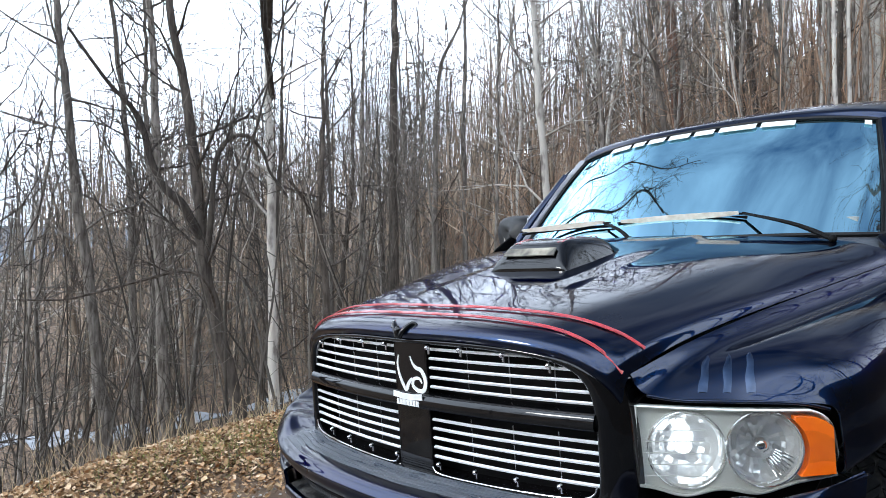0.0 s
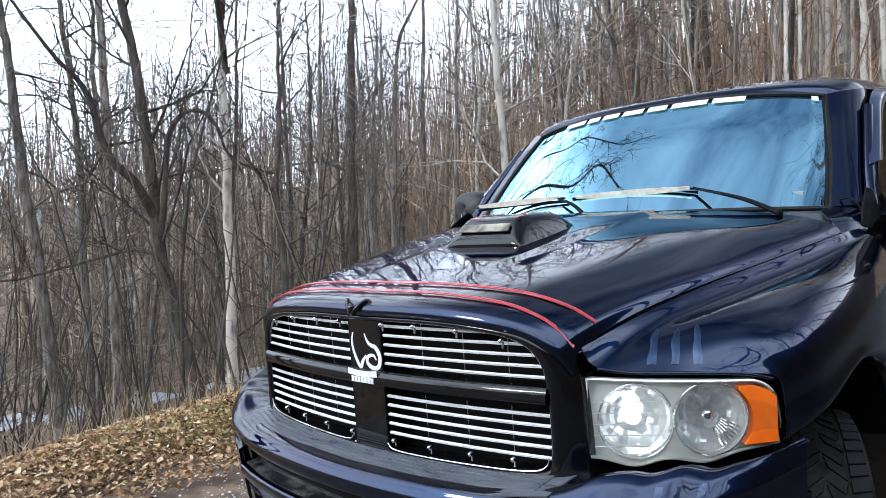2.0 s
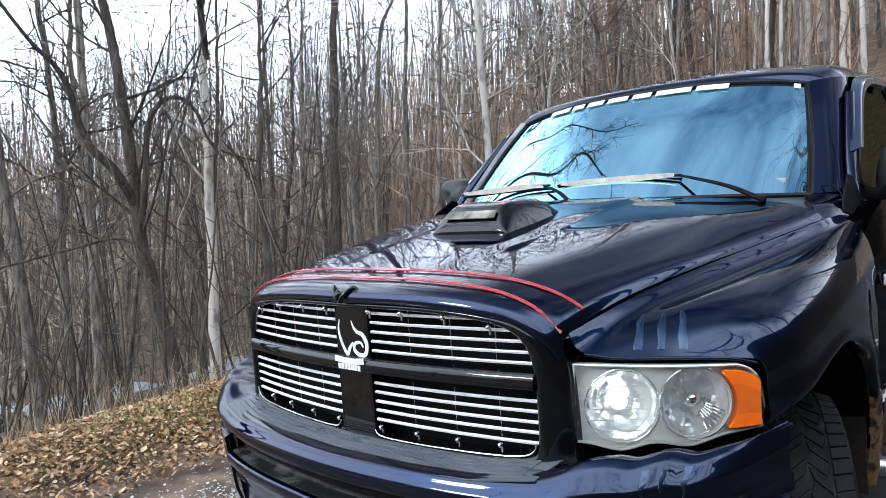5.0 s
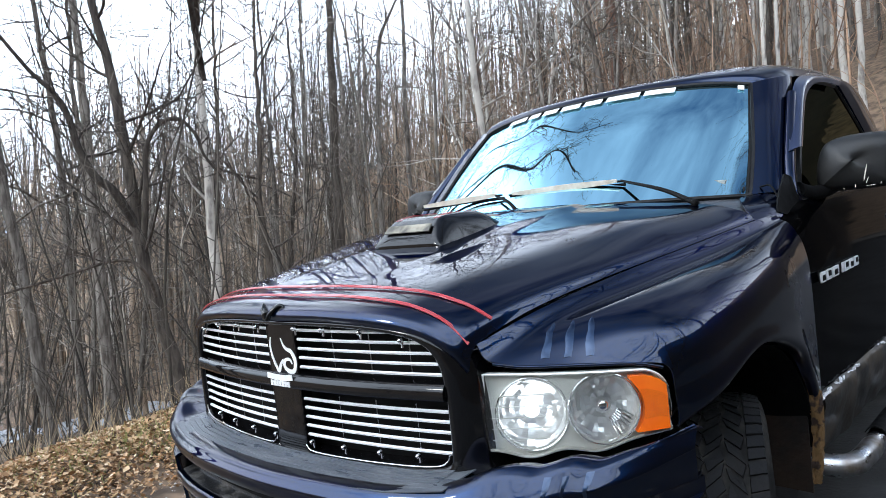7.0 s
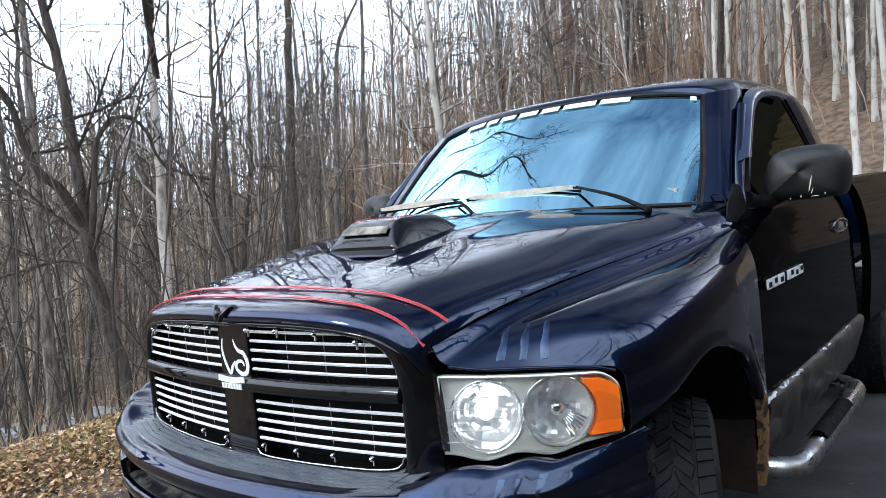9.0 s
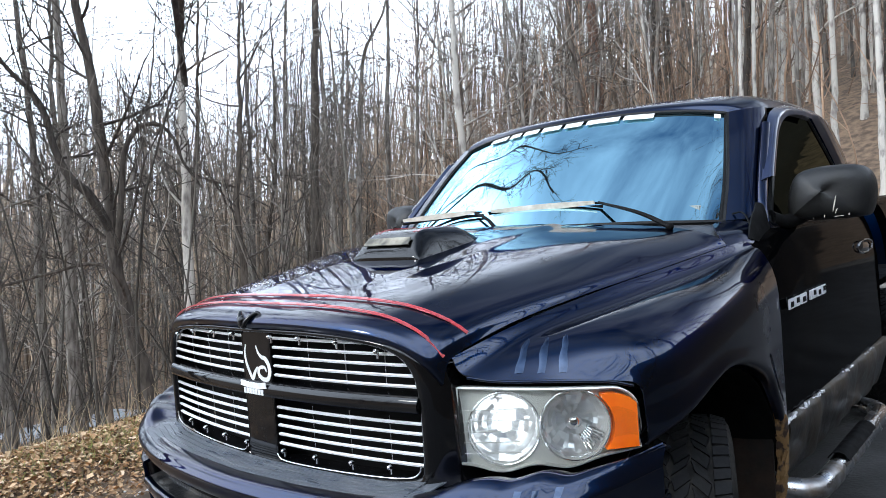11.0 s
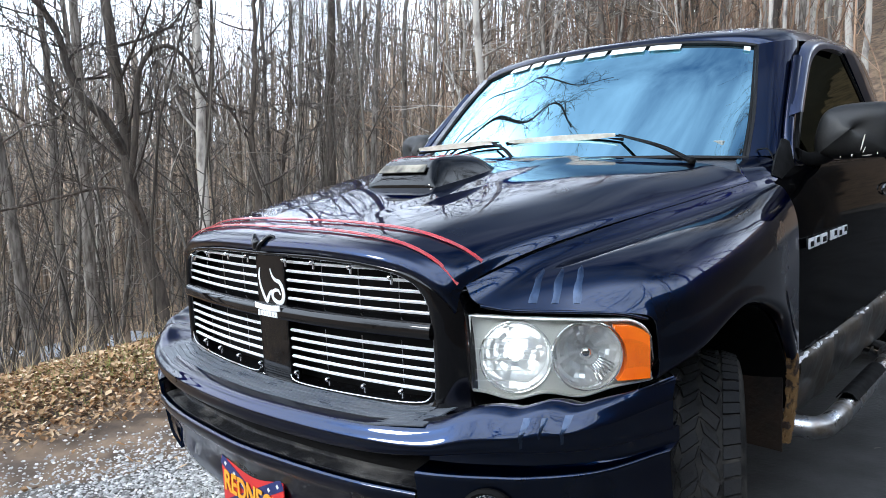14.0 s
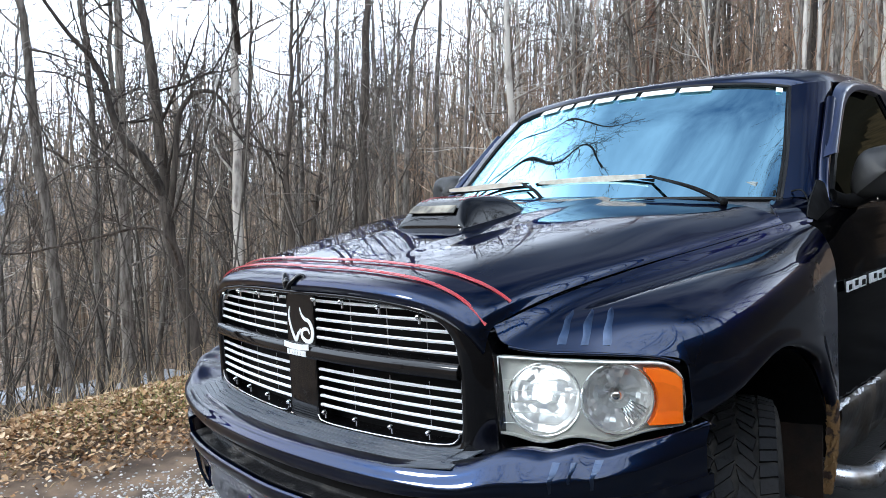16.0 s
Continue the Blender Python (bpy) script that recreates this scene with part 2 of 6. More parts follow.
def tube(points, radii, sides, verts, faces, cap=True):
    """Appends a tube along points to verts and faces."""
    p = np.array(points, float)
    n = len(p)
    r = np.broadcast_to(np.array(radii, float), (n,))
    t = np.gradient(p, axis=0)
    t /= np.maximum(np.linalg.norm(t, axis=1, keepdims=True), 1e-9)
    ref = np.array((0.0, 0.0, 1.0)) if abs(t[:, 2]).mean() < 0.8 else np.array((1.0, 0.0, 0.0))
    a = np.cross(t, ref)
    a /= np.maximum(np.linalg.norm(a, axis=1, keepdims=True), 1e-9)
    b = np.cross(t, a)
    ang = np.arange(sides) * 2 * math.pi / sides
    ring = p[:, None] + r[:, None, None] * (np.cos(ang)[None, :, None] * a[:, None] + np.sin(ang)[None, :, None] * b[:, None])
    k = len(verts)
    verts.extend(ring.reshape(-1, 3).tolist())
    for i in range(n - 1):
        for j in range(sides):
            c, d = k + i * sides + j, k + i * sides + (j + 1) % sides
            faces.append((c, c + sides, d + sides, d))
    if cap:
        faces.append(tuple(k + j for j in range(sides)))
        faces.append(tuple(k + (n - 1) * sides + j for j in reversed(range(sides))))


def pipe(name, points, radii, sides, material, parent=None, label="", sharp=50):
    v, f = [], []
    tube(points, radii, sides, v, f)
    return build(name, v, f, material, parent, label, sharp=sharp)


def ribbon(name, points, width_vec, material, parent, label="", thick=0.0015, normal=(0, 0, 1)):
    """A flat strip along points, width_vec wide, with thickness."""
    p, w = np.array(points, float), np.array(width_vec, float)
    g = np.stack([p - w / 2, p + w / 2], 1) + np.array(normal) * thick
    v, f = shell(g, thick)
    return build(name, v, f, material, parent, label)


def box(name, centre, size, material, parent=None, label="", bevel=0.004, m=None):
    bm = bmesh.new()
    bmesh.ops.create_cube(bm, size=1, matrix=Matrix.Translation(centre) @ (m or Matrix()) @ Matrix.Diagonal((*size, 1)))
    if bevel:
        bmesh.ops.bevel(bm, geom=bm.edges[:], offset=bevel, segments=2, affect="EDGES", profile=0.6)
    return part(name, bm, material, parent, label, smooth=True, sharp=50)


# ---- the pickup truck: x to its left side, y towards its tail, z up from its wheels ----
truck = tagged(new("pickup_truck"), "dark blue regular-cab pickup truck parked nose-down on the gravel drive", "truck")
truck.matrix_world = pose(0, 0.002, -0.03, 4.5, 0, 0)


def bow(x):
    """How far back the nose lies at x."""
    return 0.046 + 0.19 * x * x


def truck_hood():
    lip = [(0.0, 0.022, 1.112), (0.22, 0.030, 1.112), (0.40, 0.052, 1.098), (0.50, 0.078, 1.074), (0.565, 0.102, 1.030), (0.598, 0.125, 0.985)]
    rows = [lip,
            [(0.0, 0.012, 1.128), (0.22, 0.020, 1.127), (0.405, 0.044, 1.113), (0.508, 0.072, 1.088), (0.578, 0.098, 1.042), (0.606, 0.124, 0.995)],
            [(0.0, 0.030, 1.148), (0.22, 0.038, 1.147), (0.41, 0.062, 1.133), (0.515, 0.09, 1.107), (0.585, 0.115, 1.066), (0.609, 0.140, 1.035)],
            [(0.0, 0.10, 1.168), (0.22, 0.105, 1.166), (0.42, 0.125, 1.152), (0.53, 0.145, 1.128), (0.598, 0.165, 1.094), (0.618, 0.18, 1.058)],
            [(0.0, 0.30, 1.203), (0.24, 0.30, 1.200), (0.44, 0.31, 1.190), (0.56, 0.32, 1.164), (0.630, 0.33, 1.136), (0.655, 0.335, 1.102)],
            [(0.0, 0.58, 1.246), (0.26, 0.58, 1.242), (0.47, 0.58, 1.233), (0.61, 0.58, 1.207), (0.695, 0.58, 1.174), (0.722, 0.58, 1.143)],
            [(0.0, 0.86, 1.286), (0.27, 0.86, 1.282), (0.51, 0.86, 1.274), (0.67, 0.86, 1.252), (0.760, 0.86, 1.208), (0.790, 0.86, 1.177)],
            [(0.0, 1.06, 1.312), (0.28, 1.06, 1.308), (0.54, 1.07, 1.296), (0.72, 1.09, 1.274), (0.822, 1.11, 1.238), (0.852, 1.12, 1.210)],
            [(0.0, 1.15, 1.321), (0.28, 1.155, 1.317), (0.56, 1.165, 1.304), (0.745, 1.175, 1.282), (0.845, 1.19, 1.252), (0.876, 1.205, 1.222)]]
    g = surface(mirrored(rows), 73, 81)
    # the raised centre panel of the bonnet, with a soft step on either side
    x, y = g[..., 0], g[..., 1]
    half = 0.215 + 0.075 * y
    step = np.clip((half - np.abs(x)) / 0.022, 0, 1)
    step = step * step * (3 - 2 * step)
    fade = np.clip((y - 0.16) / 0.35, 0, 1) 
    g[..., 2] += 0.007 * step * fade
    v, f = shell(g, 0.012, flip=True)
    return build("hood", v, f, PAINT, truck, "dark blue hood with two red pinstripes"), g


hood, hood_grid = truck_hood()


hood_height = drop(hood)


def hood_z(x, y):
    return hood_height(x, y) or 1.06


def pinstripe(back):
    """A red line that follows the nose and turns down the side of the hood."""
    pts = []
    for x in np.linspace(-(0.603 + 0.2 * back), 0.603 + 0.2 * back, 61):
        ax = abs(x)
        y = 0.088 + back + 0.09 * ax * ax + (0.0 if ax < 0.5 else 1.2 * (ax - 0.5) ** 2)
        pts.append((x, y, hood_z(x, y) + 0.002))
    p = np.array(pts)
    for _ in range(3):
        p[1:-1, 2] = (p[:-2, 2] + 2 * p[1:-1, 2] + p[2:, 2]) / 4
    n = np.gradient(p[:, :2], axis=0)
    n = np.stack([-n[:, 1], n[:, 0], 0.35 * np.ones(len(p)) * np.hypot(n[:, 0], n[:, 1])], 1)
    n /= np.linalg.norm(n, axis=1, keepdims=True)
    for lo, hi in ((-0.0046, -0.0010), (0.0010, 0.0046)):
        g = np.stack([p + n * lo, p + n * hi], 1)
        g[..., 2] += 0.002
        v, f = shell(g, 0.003, flip=True)
        build("pinstripe", v, f, RED_STRIPE, hood, "red vinyl pinstripe")


pinstripe(0.0)
pinstripe(0.070)


def hood_scoop():
    rows = [[(0, 0.545, 1.245), (0.09, 0.545, 1.245), (0.150, 0.548, 1.244), (0.172, 0.552, 1.240), (0.185, 0.555, 1.228)],
            [(0, 0.552, 1.272), (0.09, 0.552, 1.272), (0.146, 0.556, 1.270), (0.170, 0.56, 1.258), (0.188, 0.565, 1.230)],
            [(0, 0.612, 1.330), (0.09, 0.612, 1.330), (0.128, 0.614, 1.327), (0.158, 0.62, 1.298), (0.190, 0.625, 1.236)],
            [(0, 0.68, 1.344), (0.09, 0.68, 1.344), (0.130, 0.68, 1.340), (0.160, 0.68, 1.310), (0.192, 0.68, 1.244)],
            [(0, 0.80, 1.342), (0.09, 0.80, 1.342), (0.130, 0.80, 1.338), (0.160, 0.80, 1.312), (0.192, 0.80, 1.256)],
            [(0, 0.86, 1.318), (0.09, 0.86, 1.318), (0.130, 0.86, 1.315), (0.160, 0.86, 1.298), (0.190, 0.86, 1.260)],
            [(0, 0.93, 1.284), (0.09, 0.93, 1.284), (0.13, 0.93, 1.282), (0.16, 0.93, 1.272), (0.185, 0.93, 1.264)]]
    g = surface(mirrored(rows), 26, 37) * (0.88, 1, 1)
    v, f = shell(g, 0.010, flip=True)
    ob = build("scoop", v, f, GLOSS_BLACK, hood, "satin black hood scoop with a pale mouth")
    # the mouth: a pale mottled screen in a black frame, on the sloping front
    g = np.array([[(x * w, y, z) for x in np.linspace(-1, 1, 9)] for w, y, z in ((0.103, 0.568, 1.294), (0.101, 0.580, 1.306), (0.098, 0.591, 1.316))])
    g += (0, -0.006, 0.004)
    v, f = shell(g, 0.004, flip=True)
    build("mouth", v, f, PALE_SCREEN, ob, "pale mottled scoop mouth")
    for k in (-0.16, 0.16):
        xs = np.linspace(0.62, 0.90, 12)
        for off in (-0.008, 0.008):
            p = np.array([(math.copysign(0.088 + off, k), y, float(np.interp(y, (0.612, 0.68, 0.80, 0.86, 0.93), (1.330, 1.344, 1.342, 1.318, 1.284))) + 0.0015) for y in xs])
            ribbon("scoop_stripe", p, (0.005, 0, 0), RED_STRIPE, ob, "faded red stripe")
    return ob


scoop = hood_scoop()


def nose():
    """The black frame round the grille, with its cross bar and centre post."""
    inner = [(0, 1.100), (0.25, 1.098), (0.42, 1.083), (0.50, 1.060), (0.540, 1.015), (0.553, 0.95), (0.555, 0.86), (0.552, 0.80), (0.535, 0.768), (0.45, 0.757), (0.25, 0.752), (0, 0.750)]
    outer = [(0, 1.113), (0.25, 1.112), (0.43, 1.098), (0.535, 1.073), (0.594, 1.025), (0.607, 0.95), (0.612, 0.86), (0.613, 0.78), (0.607, 0.735), (0.50, 0.722), (0.25, 0.716), (0, 0.715)]
    depth = [(0.0, 0.06), (-0.022, 0.02), (-0.030, 0.0), (-0.022, -0.005), (0.0, 0.0)]
    rings = []
    for k, (w, dy) in enumerate([(0.0, 0.05), (0.0, 0.0), (0.18, -0.016), (0.55, -0.018), (0.9, -0.004), (1.0, 0.012), (1.02, 0.10)]):
        ring = []
        for (xi, zi), (xo, zo) in zip(inner, outer):
            x, z = xi + (xo - xi) * w, zi + (zo - zi) * w
            side = max(0.0, (xi - 0.48) / 0.075)
            ring.append((x, bow(x) + dy + 0.030 * side * w, z))
        rings.append(ring)
    whole = [[(x, y, z) for x, y, z in r] + [(-x, y, z) for x, y, z in reversed(r[:-1])] for r in rings]
    g = surface(whole, 25, 121)
    v, f = shell(g, 0.004, flip=False)
    ob = build("grille_surround", v, f, GLOSS_BLACK, truck, "gloss black grille surround", sharp=60)
    rows = []
    for z, dy in ((0.962, 0.03), (0.959, -0.008), (0.951, -0.016), (0.940, -0.018), (0.928, -0.014), (0.922, 0.03)):
        rows.append([(x, bow(x) + dy, z) for x in np.linspace(-0.553, 0.553, 15)])
    v, f = shell(surface(rows, 14, 40), 0.004, flip=True)
    build("crossbar", v, f, GLOSS_BLACK, ob)
    rows = []
    for x, dy in ((-0.064, 0.03), (-0.062, -0.001), (-0.054, -0.006), (0.054, -0.006), (0.062, -0.001), (0.064, 0.03)):
        rows.append([(x, 0.046 + dy, z) for z in np.linspace(0.752, 1.098, 6)])
    v, f = shell(surface(rows, 16, 12), 0.004, flip=False)
    build("centre_post", v, f, GLOSS_BLACK, ob)
    return ob


surround = nose()


def grille():
    ob = tagged(new("grille"), "billet grille of polished aluminium bars")
    ob.parent = truck
    back = [[(x, bow(x) + 0.075, z) for x in np.linspace(-0.56, 0.56, 12)] for z in np.linspace(0.74, 1.11, 4)]
    v, f = shell(surface(back, 6, 20), 0.006, flip=False)
    build("backing", v, f, MATT_BLACK, ob, "black radiator behind the bars")
    ends = [0.475, 0.522, 0.540, 0.548, 0.552, 0.552, 0.553, 0.553, 0.553, 0.550]
    heights = [1.083, 1.058, 1.033, 1.008, 0.983, 0.896, 0.872, 0.847, 0.823, 0.798]
    for side in (1, -1):
        for x1, z in zip(ends, heights):
            xs = np.linspace(0.070, x1, 14)
            g = []
            for dy, dz in ((0.005, 0.0020), (0.001, 0.0026), (-0.0025, 0.0006), (-0.001, -0.0026), (0.006, -0.0028)):
                g.append([(side * x, bow(x) + dy, z + dz) for x in xs])
            v, f = shell(np.array(g), 0.001, flip=side > 0)
            build("grille_bar", v, f, ALU, ob)
        for x in (0.185, 0.315, 0.44):
            for z0, z1 in ((0.97, 1.09), (0.79, 0.905)):
                pipe("rod", [(side * x, bow(x) + 0.022, z0), (side * x, bow(x) + 0.022, z1)], 0.0016, 6, STEP_CHROME, ob)
    # bright pipe for the highlight along the black lower lip
    rim = [(x, bow(x) - 0.012, z) for x, z in ((0.070, 0.772), (0.10, 0.757), (0.25, 0.757), (0.42, 0.761), (0.510, 0.768), (0.540, 0.782), (0.548, 0.800))]
    for side in (1, -1):
        pipe("lower_rim", spline([(side * x, y, z) for x, y, z in rim], 24), 0.0020, 6, STEP_CHROME, ob)
    for side in (1, -1):
        for x, z in ((0.088, 1.091), (0.200, 1.091), (0.330, 1.086), (0.454, 1.068)):
            bolt(ob, side * x, bow(x) - 0.022, z)
        for x, z in ((0.085, 0.779), (0.210, 0.780), (0.335, 0.782), (0.452, 0.785)):
            bolt(ob, side * x, bow(x) - 0.004, z)
    return ob


def bolt(parent, x, y, z):
    bm = bmesh.new()
    bmesh.ops.create_cone(bm, cap_ends=True, segments=6, radius1=0.0065, radius2=0.0060, depth=0.008, matrix=Matrix.Translation((x, y, z)) @ Matrix.Rotation(radians(90), 4, "X"))
    bmesh.ops.create_uvsphere(bm, u_segments=8, v_segments=5, radius=0.0042, matrix=Matrix.Translation((x, y - 0.004, z)))
    bmesh.ops.create_cone(bm, cap_ends=True, segments=8, radius1=0.0035, radius2=0.0035, depth=0.02, matrix=Matrix.Translation((x, y + 0.006, z - 0.008)))
    part("bolt", bm, CHROME, parent, smooth=True, sharp=40)


grille_ob = grille()


def front_fender(side):
    name = "front_fender"
    rows = [
        [(0.606, 0.155, 1.045), (0.666, 0.36, 1.098), (0.740, 0.65, 1.146), (0.812, 0.95, 1.184), (0.870, 1.18, 1.215), (0.895, 1.325, 1.225)],
        [(0.632, 0.163, 1.006), (0.705, 0.37, 1.066), (0.782, 0.65, 1.106), (0.848, 0.95, 1.145), (0.893, 1.18, 1.185), (0.910, 1.325, 1.205)],
        [(0.700, 0.218, 0.986), (0.790, 0.42, 1.074), (0.860, 0.68, 1.120), (0.905, 0.97, 1.150), (0.922, 1.19, 1.178), (0.930, 1.325, 1.195)],
        [(0.800, 0.298, 0.979), (0.875, 0.46, 1.064), (0.925, 0.70, 1.110), (0.950, 0.98, 1.136), (0.952, 1.19, 1.155), (0.948, 1.325, 1.170)],
        [(0.890, 0.376, 0.970), (0.945, 0.50, 1.038), (0.977, 0.74, 1.080), (0.985, 1.00, 1.102), (0.977, 1.19, 1.115), (0.968, 1.325, 1.125)],
        [(0.936, 0.422, 0.955), (0.982, 0.53, 0.990), (1.004, 0.77, 1.032), (1.005, 1.02, 1.045), (0.993, 1.19, 1.040), (0.981, 1.325, 1.040)],
        [(0.944, 0.430, 0.900), (0.992, 0.55, 0.920), (1.012, 0.79, 0.968), (1.012, 1.05, 0.940), (0.996, 1.20, 0.86), (0.984, 1.325, 0.82)],
        [(0.945, 0.432, 0.822), (0.998, 0.555, 0.872), (1.018, 0.80, 0.936), (1.018, 1.07, 0.862), (1.000, 1.225, 0.735), (0.984, 1.325, 0.62)],
        [(0.915, 0.440, 0.815), (0.965, 0.558, 0.860), (0.985, 0.80, 0.922), (0.985, 1.063, 0.850), (0.975, 1.215, 0.728), (0.965, 1.32, 0.615)]]
    g = surface(rows, 65, 49)
    if side < 0:
        g = flipx(g)
    v, f = shell(g, 0.005, flip=side > 0)
    ob = build(name, v, f, PAINT, truck, "dark blue front fender, clear coat streaked")
    lip = spline([(side * x, y, z) for x, y, z in ((0.640, 0.166, 1.000), (0.700, 0.214, 0.986), (0.800, 0.294, 0.979), (0.886, 0.370, 0.970), (0.930, 0.412, 0.955))], 24)
    pipe("rolled_lip", lip, 0.0042, 8, PAINT, ob)
    # the strip behind the wheel arch, down to the rocker, eaten by rust
    strip = [[(0.984, 1.312, 0.66), (0.984, 1.312, 0.55), (0.975, 1.312, 0.45), (0.965, 1.312, 0.38)],
             [(0.990, 1.280, 0.68), (0.988, 1.292, 0.57), (0.978, 1.296, 0.46), (0.966, 1.298, 0.37)],
             [(0.965, 1.270, 0.69), (0.962, 1.286, 0.57), (0.955, 1.292, 0.46), (0.945, 1.294, 0.37)]]
    g = surface(strip, 12, 30)
    g[..., :2] += 0.006 * np.random.rand(*g.shape[:2], 2)
    if side < 0:
        g = flipx(g)
    v, f = shell(g, 0.006, flip=side > 0)
    build("rusty_lip", v, f, RUST, ob, "rust-eaten lower fender lip")
    flap = [[(x, y + 0.006 * math.sin(9 * z), z) for z in (0.95, 0.72, 0.5, 0.34)] for x, y in ((0.955, 1.298), (0.85, 1.305), (0.62, 1.31))]
    g = surface(flap, 10, 14)
    if side < 0:
        g = flipx(g)
    v, f = shell(g, 0.008, flip=side > 0)
    build("mud_flap", v, f, RUST_DARK, ob, "rust-brown inner fender and mud flap")
    arc = [radians(a) for a in range(-20, 171, 10)]
    rows = [[(x - 0.12 * (x > 0.9) * max(0.0, math.cos(a)), 0.80 - 0.53 * math.cos(a), 0.385 + 0.53 * math.sin(a)) for a in arc] for x in (0.97, 0.80, 0.60)]
    g = np.array(rows)
    if side < 0:
        g = flipx(g)
    v, f = shell(g, 0.006, flip=side < 0)
    build("wheel_well", v, f, MATT_BLACK, ob, "matt black wheel well")
    return ob


fender = front_fender(1)
fender_far = front_fender(-1)


def headlight(side):
    ob = tagged(new("headlight"), "clear twin-bowl headlight with an orange side marker")
    ob.parent = truck
    sx = (lambda p: (side * p[0], p[1], p[2]))
    x0, y0, x1, y1 = 0.616, 0.157, 0.932, 0.418

    def on(u, z, d=0.0):
        """A point u of the way along the lamp, d in front of its plane, which bends back at the outer end."""
        k = 0.02 * math.sin(math.pi * min(max(u, 0), 1)) + d
        return (x0 + (x1 - x0) * u + 0.62 * k, y0 + (y1 - y0) * u - 0.77 * k + 0.05 * max(0, u - 0.9) ** 1, z)

    us = np.sin(np.linspace(0, math.pi / 2, 41))
    top = 0.976 - 0.024 * us - 0.055 * (1 - np.sqrt(np.clip(1 - np.clip((us - 0.86) / 0.14, 0, 1) ** 2, 0, 1)))
    bot = 0.800 - 0.020 * np.exp(-((us - 0.23) / 0.13) ** 2) - 0.018 * np.exp(-((us - 0.60) / 0.14) ** 2) + 0.012 * us ** 4
    # the body behind, the clear cover in front, and the rim between them
    fine, nw = np.linspace(0, 1, 97), 41
    bowls = ((0.250, 0.083), (0.648, 0.081))
    pts, cell = [], {}
    for iw, w in enumerate(np.linspace(0, 1, nw)):
        for iu, u in enumerate(fine):
            z0, z1 = np.interp(u, us, bot), np.interp(u, us, top)
            pts.append((u, z0 + (z1 - z0) * w))
    span = math.hypot(x1 - x0, y1 - y0)
    inside = [any(((u - bu) * span) ** 2 + (z - 0.877 + 0.004 * bu) ** 2 < (br - 0.002) ** 2 for bu, br in bowls) for u, z in pts]
    v = [sx(on(u, z, -0.014)) for u, z in pts]
    f = []
    for iw in range(nw - 1):
        for iu in range(96):
            q = (iw * 97 + iu, iw * 97 + iu + 1, (iw + 1) * 97 + iu + 1, (iw + 1) * 97 + iu)
            if not all(inside[k] for k in q):
                f.append(q)
    build("lamp_body", v, f, LAMP_WALL, ob, "frosted grey lamp body")
    rim = [sx(on(u, b)) for u, b in zip(us, bot)] + [sx(on(1.0, z)) for z in np.linspace(bot[-1], top[-1], 5)[1:-1]] + [sx(on(u, t)) for u, t in zip(us[::-1], top[::-1])] + [sx(on(0.0, z)) for z in np.linspace(top[0], bot[0], 5)[1:-1]]
    rim_back = [sx(on(u, b, -0.028)) for u, b in zip(us, bot)] + [sx(on(1.0, z, -0.028)) for z in np.linspace(bot[-1], top[-1], 5)[1:-1]] + [sx(on(u, t, -0.028)) for u, t in zip(us[::-1], top[::-1])] + [sx(on(0.0, z, -0.028)) for z in np.linspace(top[0], bot[0], 5)[1:-1]]
    n = len(rim)
    v = np.vstack([rim, rim_back])
    f = [(i, (i + 1) % n, (i + 1) % n + n, i + n) for i in range(n)]
    build("lamp_wall", v, f, LAMP_WALL, ob)
    v, f = [], []
    tube(rim + rim[:1], 0.0035, 6, v, f)
    build("seal", v, f, LAMP_WALL, ob, "frosted lens edge")
    g = np.array([[sx(on(u, b + (t - b) * w, 0.004 + 0.010 * math.sin(math.pi * w))) for u, b, t in zip(us, bot, top)] for w in np.linspace(0, 1, 9)])
    v, f = shell(g, 0.003, flip=side < 0)
    build("lens", v, f, LENS, ob, "clear plastic lens").visible_shadow = False
    for z in (0.825, 0.850, 0.875, 0.900, 0.925):
        pipe("lens_rib", [sx(on(u, z, 0.009)) for u in np.linspace(0.02, 0.34, 8)], 0.0009, 4, WHITE_STICKER, ob)
    # two reflector bowls, each with a bulb shield and a bright rim
    ax = Vector((x1 - x0, y1 - y0, 0)).normalized()
    fwd = Vector((0.62, -0.77, 0)).normalized()
    for u, r in ((0.250, 0.083), (0.648, 0.081)):
        c = Vector(on(u, 0.877 - 0.004 * u, -0.012))
        m = 28
        rows = []
        for k in range(10):
            w = k / 9
            rr, dep = r * math.sin(0.12 + (math.pi / 2 - 0.12) * (1 - w) ** 0.9), 0.062 * (w ** 0.75)
            rows.append([sx(c + ax * rr * math.cos(a) + Vector((0, 0, 1)) * rr * math.sin(a) * 1.02 - fwd * dep) for a in [i * 2 * math.pi / m for i in range(m + 1)]])
        g = np.array(rows)
        # facets pressed into the bowl
        push = np.random.default_rng(6).normal(0, 0.0048 if u > 0.5 else 0.0022, (10, m // 2))
        push = np.repeat(push, 2, axis=1)
        push[0] = push[-1] = 0
        push = np.concatenate([push, push[:, :1]], 1)
        g += push[..., None] * np.array(sx(tuple(fwd)))
        v, f = shell(g, 0.002, flip=side > 0)
        bowl = build("reflector", v, f, REFLECTOR, ob, "silvered reflector bowl", sharp=14)
        v, f = [], []
        tube([sx(c + ax * r * math.cos(a) + Vector((0, 0, 1.02)) * r * math.sin(a) + fwd * 0.004) for a in [i * 2 * math.pi / 36 for i in range(37)]], 0.0025, 6, v, f)
        build("bezel", v, f, CHROME, bowl)
        bm = bmesh.new()
        q = c - fwd * 0.035
